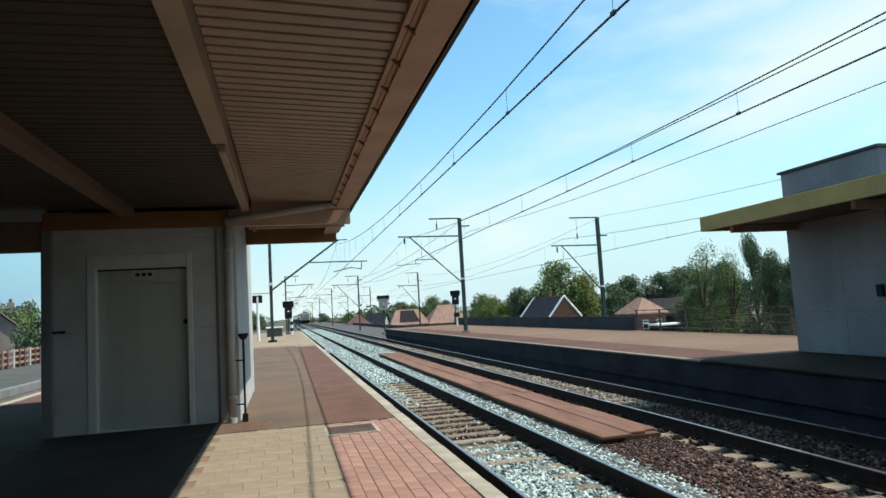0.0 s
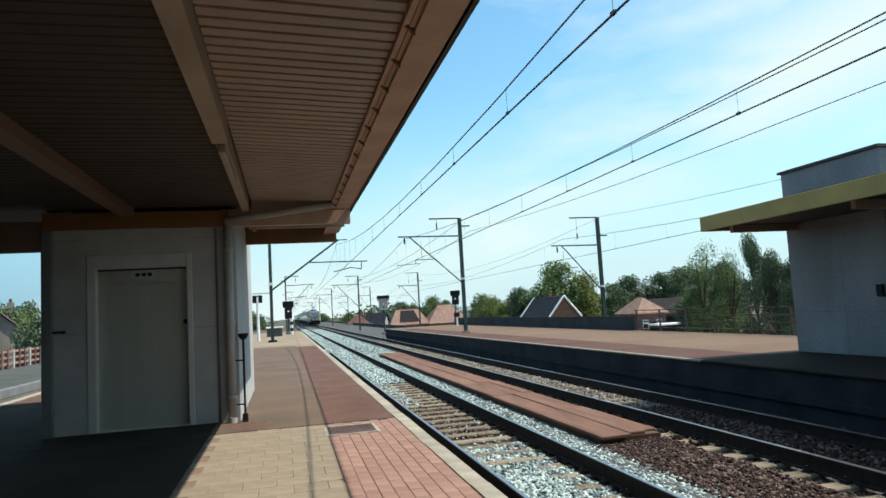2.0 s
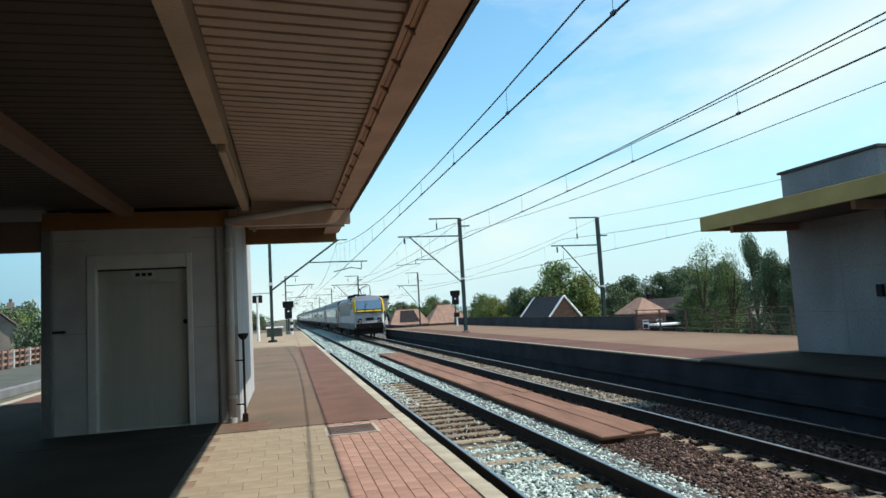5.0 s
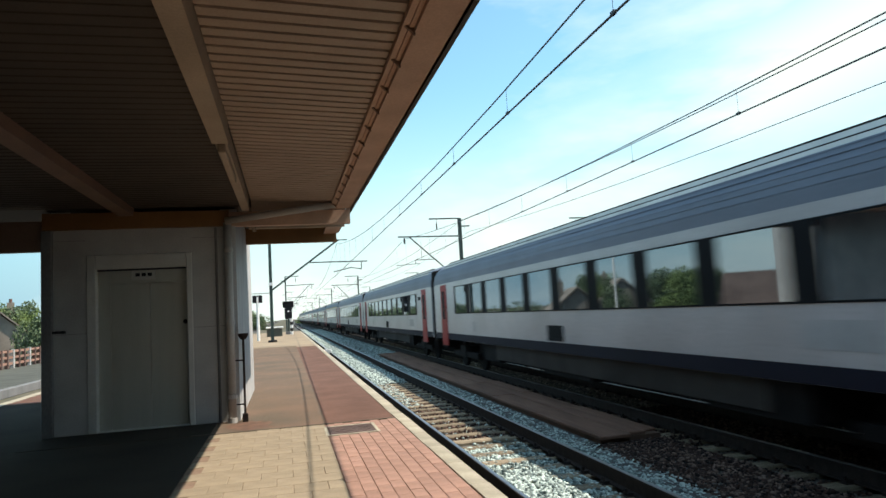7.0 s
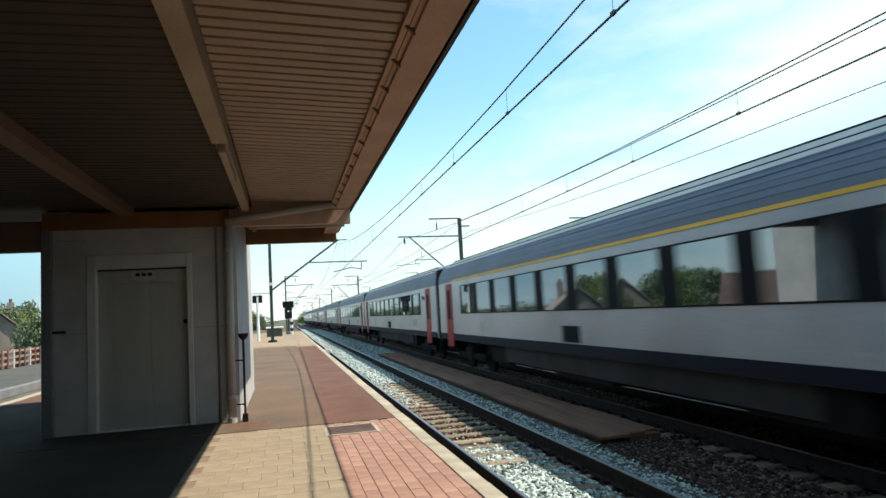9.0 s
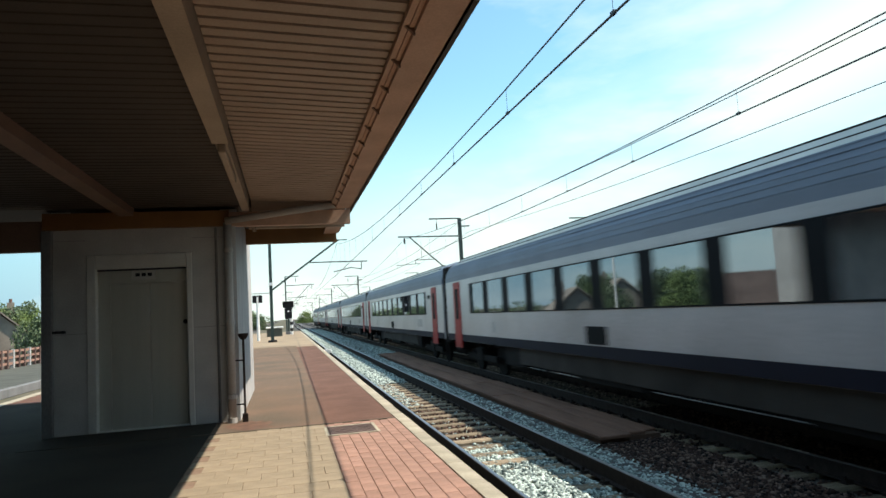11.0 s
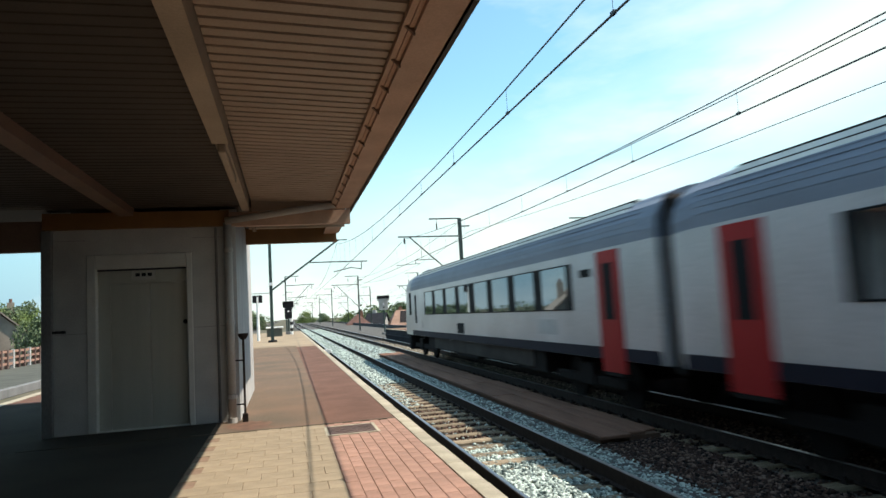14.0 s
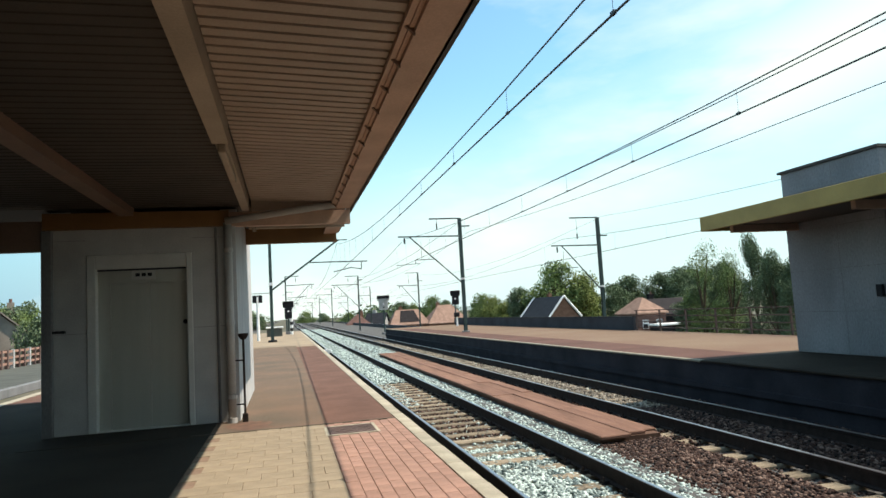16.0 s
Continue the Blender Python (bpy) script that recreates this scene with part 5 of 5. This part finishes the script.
    for i in range(240):
        y = rg.uniform(260, 760)
        x = rg.choice([-1, 1]) * rg.uniform(26, 60) * (y / 260) ** 1.1 + (0 if i % 3 else rg.uniform(-260, 420))
        if -14 < x < 26:
            x += 60
        k = rg.uniform(3.5, 6.5)
        spots.append((x, y, -6 + k * 0.9, k * 1.3, k * 1.3, k))
    wd = leaf_mesh("distant_wood", spots, 1.0, 26000, 9, LEAF_C)
    tagged(wd, "hazy dark green woods and hedges far across the flat land", "woodland", kind="stuff")
    rg = np.random.default_rng(10)
    scrub = [(rg.uniform(22.5, 27), rg.uniform(12, 60), -2.2 + rg.uniform(-0.5, 0.6), 1.1, 1.1, 1.0) for i in range(60)]
    sc = leaf_mesh("scrub", scrub, 0.13, 9000, 10, LEAF_C)
    tagged(sc, "dense scrub on the embankment behind the railing", "scrub", kind="stuff")


# ---- houses ----
def house(label, m, w, l, eave, ridge, roof_mat, wall_mat=None, hip=0.0, barge=False, chimney=True):
    """Ridge along local y; gable ends at +-l/2; hip pulls the ridge ends in."""
    ob = empty("house", m, label, "house", "houses below the embankment")
    wall_mat = wall_mat or BRICKWALL
    bm = bmesh.new()
    if hip:
        box(bm, -w / 2, w / 2, -l / 2, l / 2, 0, eave)
    else:
        prism(bm, [(-w / 2, 0), (w / 2, 0), (w / 2, eave), (0, ridge - 0.15), (-w / 2, eave)], -l / 2, l / 2)
    part("wall", bm, wall_mat, ob)
    o, t = 0.35, 0.18
    for s in (-1, 1):
        bm = bmesh.new()
        lo = [(s * (w / 2 + o), -l / 2 - o, eave - 0.15), (s * (w / 2 + o), l / 2 + o, eave - 0.15), (0, l / 2 + o - hip, ridge), (0, -l / 2 - o + hip, ridge)]
        f = bm.faces.new([bm.verts.new(p) for p in lo])
        r = bmesh.ops.extrude_face_region(bm, geom=[f])
        for v in r["geom"]:
            if isinstance(v, bmesh.types.BMVert):
                v.co.z += t
        bmesh.ops.recalc_face_normals(bm, faces=bm.faces[:])
        part("roof_slope", bm, roof_mat, ob)
        if hip:
            bm = bmesh.new()
            f = bm.faces.new([bm.verts.new(p) for p in ((-w / 2 - o, s * (l / 2 + o), eave - 0.15), (w / 2 + o, s * (l / 2 + o), eave - 0.15), (0, s * (l / 2 + o - hip), ridge))])
            r = bmesh.ops.extrude_face_region(bm, geom=[f])
            for v in r["geom"]:
                if isinstance(v, bmesh.types.BMVert):
                    v.co.z += t
            bmesh.ops.recalc_face_normals(bm, faces=bm.faces[:])
            part("roof_hip", bm, roof_mat, ob)
        elif barge:
            for q in (-1, 1):
                a, b = Vector((q * (w / 2 + o), s * (l / 2 + o + 0.05), eave + 0.05)), Vector((0, s * (l / 2 + o + 0.05), ridge + 0.2))
                part("barge_board", rods((a, b, 0.22), seg=4), WHITE, ob, "white barge board")
    if chimney:
        ch = part("chimney", boxes((w * 0.12, w * 0.12 + 0.7, l * 0.1, l * 0.1 + 0.9, eave, ridge + 0.9)), wall_mat, ob)
        part("pot", rods(((w * 0.12 + 0.35, l * 0.1 + 0.4, ridge + 0.9), (w * 0.12 + 0.35, l * 0.1 + 0.4, ridge + 1.3), 0.15)), TILE_BROWN, ch)
    for s in (-1, 1):
        for q in (-1, 1):
            wd = part("window", boxes((q * w * 0.25 - 0.5, q * w * 0.25 + 0.5, *sorted((s * l / 2, s * (l / 2 + 0.05))), 3.0, 4.3)), WHITE, ob)
            part("pane", boxes((q * w * 0.25 - 0.42, q * w * 0.25 + 0.42, *sorted((s * (l / 2 + 0.05), s * (l / 2 + 0.06))), 3.08, 4.22)), T_GLASS, wd)
    return ob


def houses():
    G = -6.0
    house("dark slate roofed house with white barge boards", pose(54.6, 135.2, G, 0, 0, 4), 6.8, 13.5, 4.5, 8.75, TILE_DARK, barge=True)
    house("house with a large weathered clay hip roof", pose(40.2, 171, G, 0, 0, 90), 9.0, 10.4, 4.2, 8.6, TILE_PINK, hip=3.8)
    h = house("house with a pink clay hip roof and a dark roof panel", pose(30.4, 172, G, 0, 0, 90), 8, 9.8, 4.3, 7.9, TILE_PINK, hip=2.4)
    bm = bmesh.new()
    rise = 3.75 / 4.35
    lo = [bm.verts.new((-u, v * (0.62 + 0.1 * u), 7.9 - rise * u + 0.24)) for u, v in ((0.4, -2.6), (3.7, -2.6), (3.7, 2.6), (0.4, 2.6))]
    hi = [bm.verts.new(v.co + Vector((-0.05, 0, 0.06))) for v in lo]
    bm.faces.new(hi)
    bm.faces.new(lo[::-1])
    for i in range(4):
        bm.faces.new((lo[i], lo[(i + 1) % 4], hi[(i + 1) % 4], hi[i]))
    bmesh.ops.recalc_face_normals(bm, faces=bm.faces[:])
    part("roof_panel", bm, TILE_UMBER, h, "dark roof panel")
    house("house with a dark blue roof and a white gable", pose(22.6, 172, G, 0, 0, 60), 4.6, 5, 4.4, 7.5, TILE_DARK, wall_mat=CONCRETE_P)
    house("brown roofed house by the tracks", pose(17.5, 170, G, 0, 0, 0), 6.4, 6, 4.6, 7.5, TILE_BROWN, hip=2.4)
    house("house with a dark roof seen over the railing", pose(57.4, 95.5, G, 0, 0, 90), 7.0, 7.2, 4.9, 7.15, TILE_UMBER, wall_mat=TILE_UMBER)
    house("small house with a pink clay hip roof", pose(52.3, 93, G, 0, 0, 8), 5.0, 5, 5.3, 7.45, TILE_PINK, wall_mat=TILE_BROWN, hip=2.2, chimney=False)
    shed = empty("garden_shed", pose(54.6, 88, G), "low dark garden shed with a white roof edge", "shed")
    part("wall", boxes((-3.2, 3.2, -1.2, 1.2, 0, 3.45)), TILE_UMBER, shed)
    part("roof", boxes((-3.4, 3.4, -1.4, 1.4, 3.45, 3.72), bevel=0.03), WHITE, shed, "white flat roof edge")
    house("house with a pale grey tiled roof beyond the fence", pose(-29.3, 79, G, 0, 0, 20), 8, 10, 6.2, 10.0, TILE_GREY, wall_mat=TILE_GREY)
    house("house with a grey gable and tiled roof", pose(-19.6, 71, G, 0, 0, 16), 7, 8, 6.0, 9.0, TILE_GREY, wall_mat=TILE_GREY)
    house("clay roofed house facing the railway", pose(-36, 16, G, 0, 0, 70), 8, 11, 5.0, 9.5, TILE_PINK)
    house("brown roofed house facing the railway", pose(-37, 0, G, 0, 0, 85), 8, 9, 5.0, 9.0, TILE_BROWN)
    house("tall house with a big weathered clay roof", pose(-28, 44, G, 0, 0, 135), 10, 13, 5.0, 9.0, TILE_DULL, wall_mat=BRICKWALL)


# ---- signals and small line side things ----
def signal(name, m, h, left=-0.5, right=0.5, face=None, label="black railway signal with a wide head on a slim post"):
    ob = empty(name, m, label, "signal", "signals")
    part("post", rods(((0, 0, 0), (0, 0, h), 0.09)), POLE, ob)
    hd = part("head", boxes((left, right, -0.12, 0.12, h - 0.15, h + 0.45), (left + 0.15, right - 0.15, -0.12, 0.12, h - 1.2, h - 0.15), bevel=0.03), face or BLACK, ob, "signal head")
    part("cap", boxes((left - 0.02, right + 0.02, -0.14, 0.14, h + 0.10, h + 0.47), bevel=0.02), BLACK, hd, "black cap")
    part("visor", boxes((left + 0.05, right - 0.05, -0.35, -0.12, h + 0.36, h + 0.42)), BLACK, hd)
    for k, z in enumerate((h - 0.9, h - 0.5)):
        part("lens", rods(((0, -0.125, z), (0, -0.15, z), 0.09), seg=10), RED_LENS if k == 1 else T_BAND, hd)
    part("base", boxes((-0.3, 0.3, -0.3, 0.3, 0, 0.3), bevel=0.02), CONCRETE, ob)
    return ob


def small_things():
    s = signal("signal", pose(0.25, 67, 0), 2.7)
    signal("signal", pose(11.1, 78, -0.98), 4.05, left=-0.72, right=0.66, face=PIPE, label="pale railway signal head with a black cap on a post")
    signal("signal", pose(19.65, 78, -0.98), 4.20, left=-0.5, right=0.62)
    sm = empty("marker_post", pose(0.52, 66, 0), "short black and white striped marker post by the signal", "post")
    for k in range(5):
        part("band", rods(((0, 0, 0.3 * k), (0, 0, 0.3 * (k + 1)), 0.13)), BLACK if k % 2 else WHITE, sm)
    lp = empty("platform_lamp", pose(-1.97, 51, 0), "white platform lamp post with a cross arm", "lamp post")
    part("post", rods(((0, 0, 0), (0, 0, 3.2), 0.11, 0.09)), WHITE, lp)
    part("arm", boxes((-0.9, 0.9, -0.05, 0.05, 3.40, 3.46)), GALV, lp)
    part("sign_box", boxes((-0.35, 0.35, -0.06, 0.06, 2.75, 3.30), bevel=0.02), BLACK, lp)
    wp = empty("platform_post", pose(-3.2, 29.2, 0), "thin white post on the platform behind the lift", "post")
    part("shaft", rods(((0, 0, 0), (0, 0, 4.2), 0.05)), WHITE, wp)
    part("foot", rods(((0, 0, 0), (0, 0, 0.05), 0.13)), WHITE, wp)
    sp = empty("line_side_cabinet", pose(-1.0, 62, 0), "low grey cabinet with a white top at the platform end", "cabinet")
    part("top", boxes((-0.75, 0.75, -0.7, 0.7, 0.72, 0.84), bevel=0.03), WHITE, sp)
    part("body", boxes((-0.66, 0.66, -0.6, 0.6, 0, 0.72)), ROAD, sp)
    tb = empty("track_marker", pose(2.25, 39, -0.86), "small white track side marker post", "marker")
    part("plate", boxes((-0.08, 0.08, -0.05, 0.05, 0, 0.42), (-0.2, 0.2, -0.06, 0.06, 0.30, 0.50), bevel=0.01), WHITE, tb)
    mp = empty("signal_post", pose(14.7, 58, 0), "short pale post with a black lamp head", "post")
    part("post", rods(((0, 0, 0), (0, 0, 0.8), 0.09)), WHITE, mp)
    part("head", boxes((-0.25, 0.25, -0.15, 0.15, 0.8, 1.2), bevel=0.04), BLACK, mp)
    # fence and kerbs beyond the left track
    structure("left_kerb", boxes((-11.3, -11.0, -60, 200, -1.04, -0.68), bevel=0.02), CONCRETE, "pale concrete kerb beyond the left track")
    structure("left_gravel", boxes((-18.3, -11.3, -60, 200, -1.30, -0.74)), ROAD, "grey service road beyond the kerb")
    fc = empty("fence", pose(-17.9, 0, -0.74), "red brick and white post fence along the road", "fence")
    for i in range(40):
        y = 30 + i * 1.0
        part("post", boxes((-0.10, 0.10, y - 0.10, y + 0.10, 0, 1.25), bevel=0.01), CONCRETE_P if i % 3 == 0 else RAILING, fc)
    for z in (0.25, 0.65, 1.05):
        part("rail_bar", boxes((-0.05, 0.05, 29.5, 70, z, z + 0.16)), REDBRICK, fc)
    # plain unseen walls added behind and left of the camera to block skylight
    structure("wall_back", boxes((-6.0, 1.0, -9.2, -9.0, 0, 3.5)), CONCRETE, "added unseen wall blocking skylight behind the camera")
    structure("wall_side", boxes((-5.7, -5.5, -9.0, 10.0, 0, 3.2)), CONCRETE, "added unseen wall blocking skylight along the left side")


ground()
tracks()
platforms()
trough()
canopy()
lift()
far_building()
overhead()
train()
houses()
greenery()
small_things()
ballast()
sleepers()
pavers()
motions()
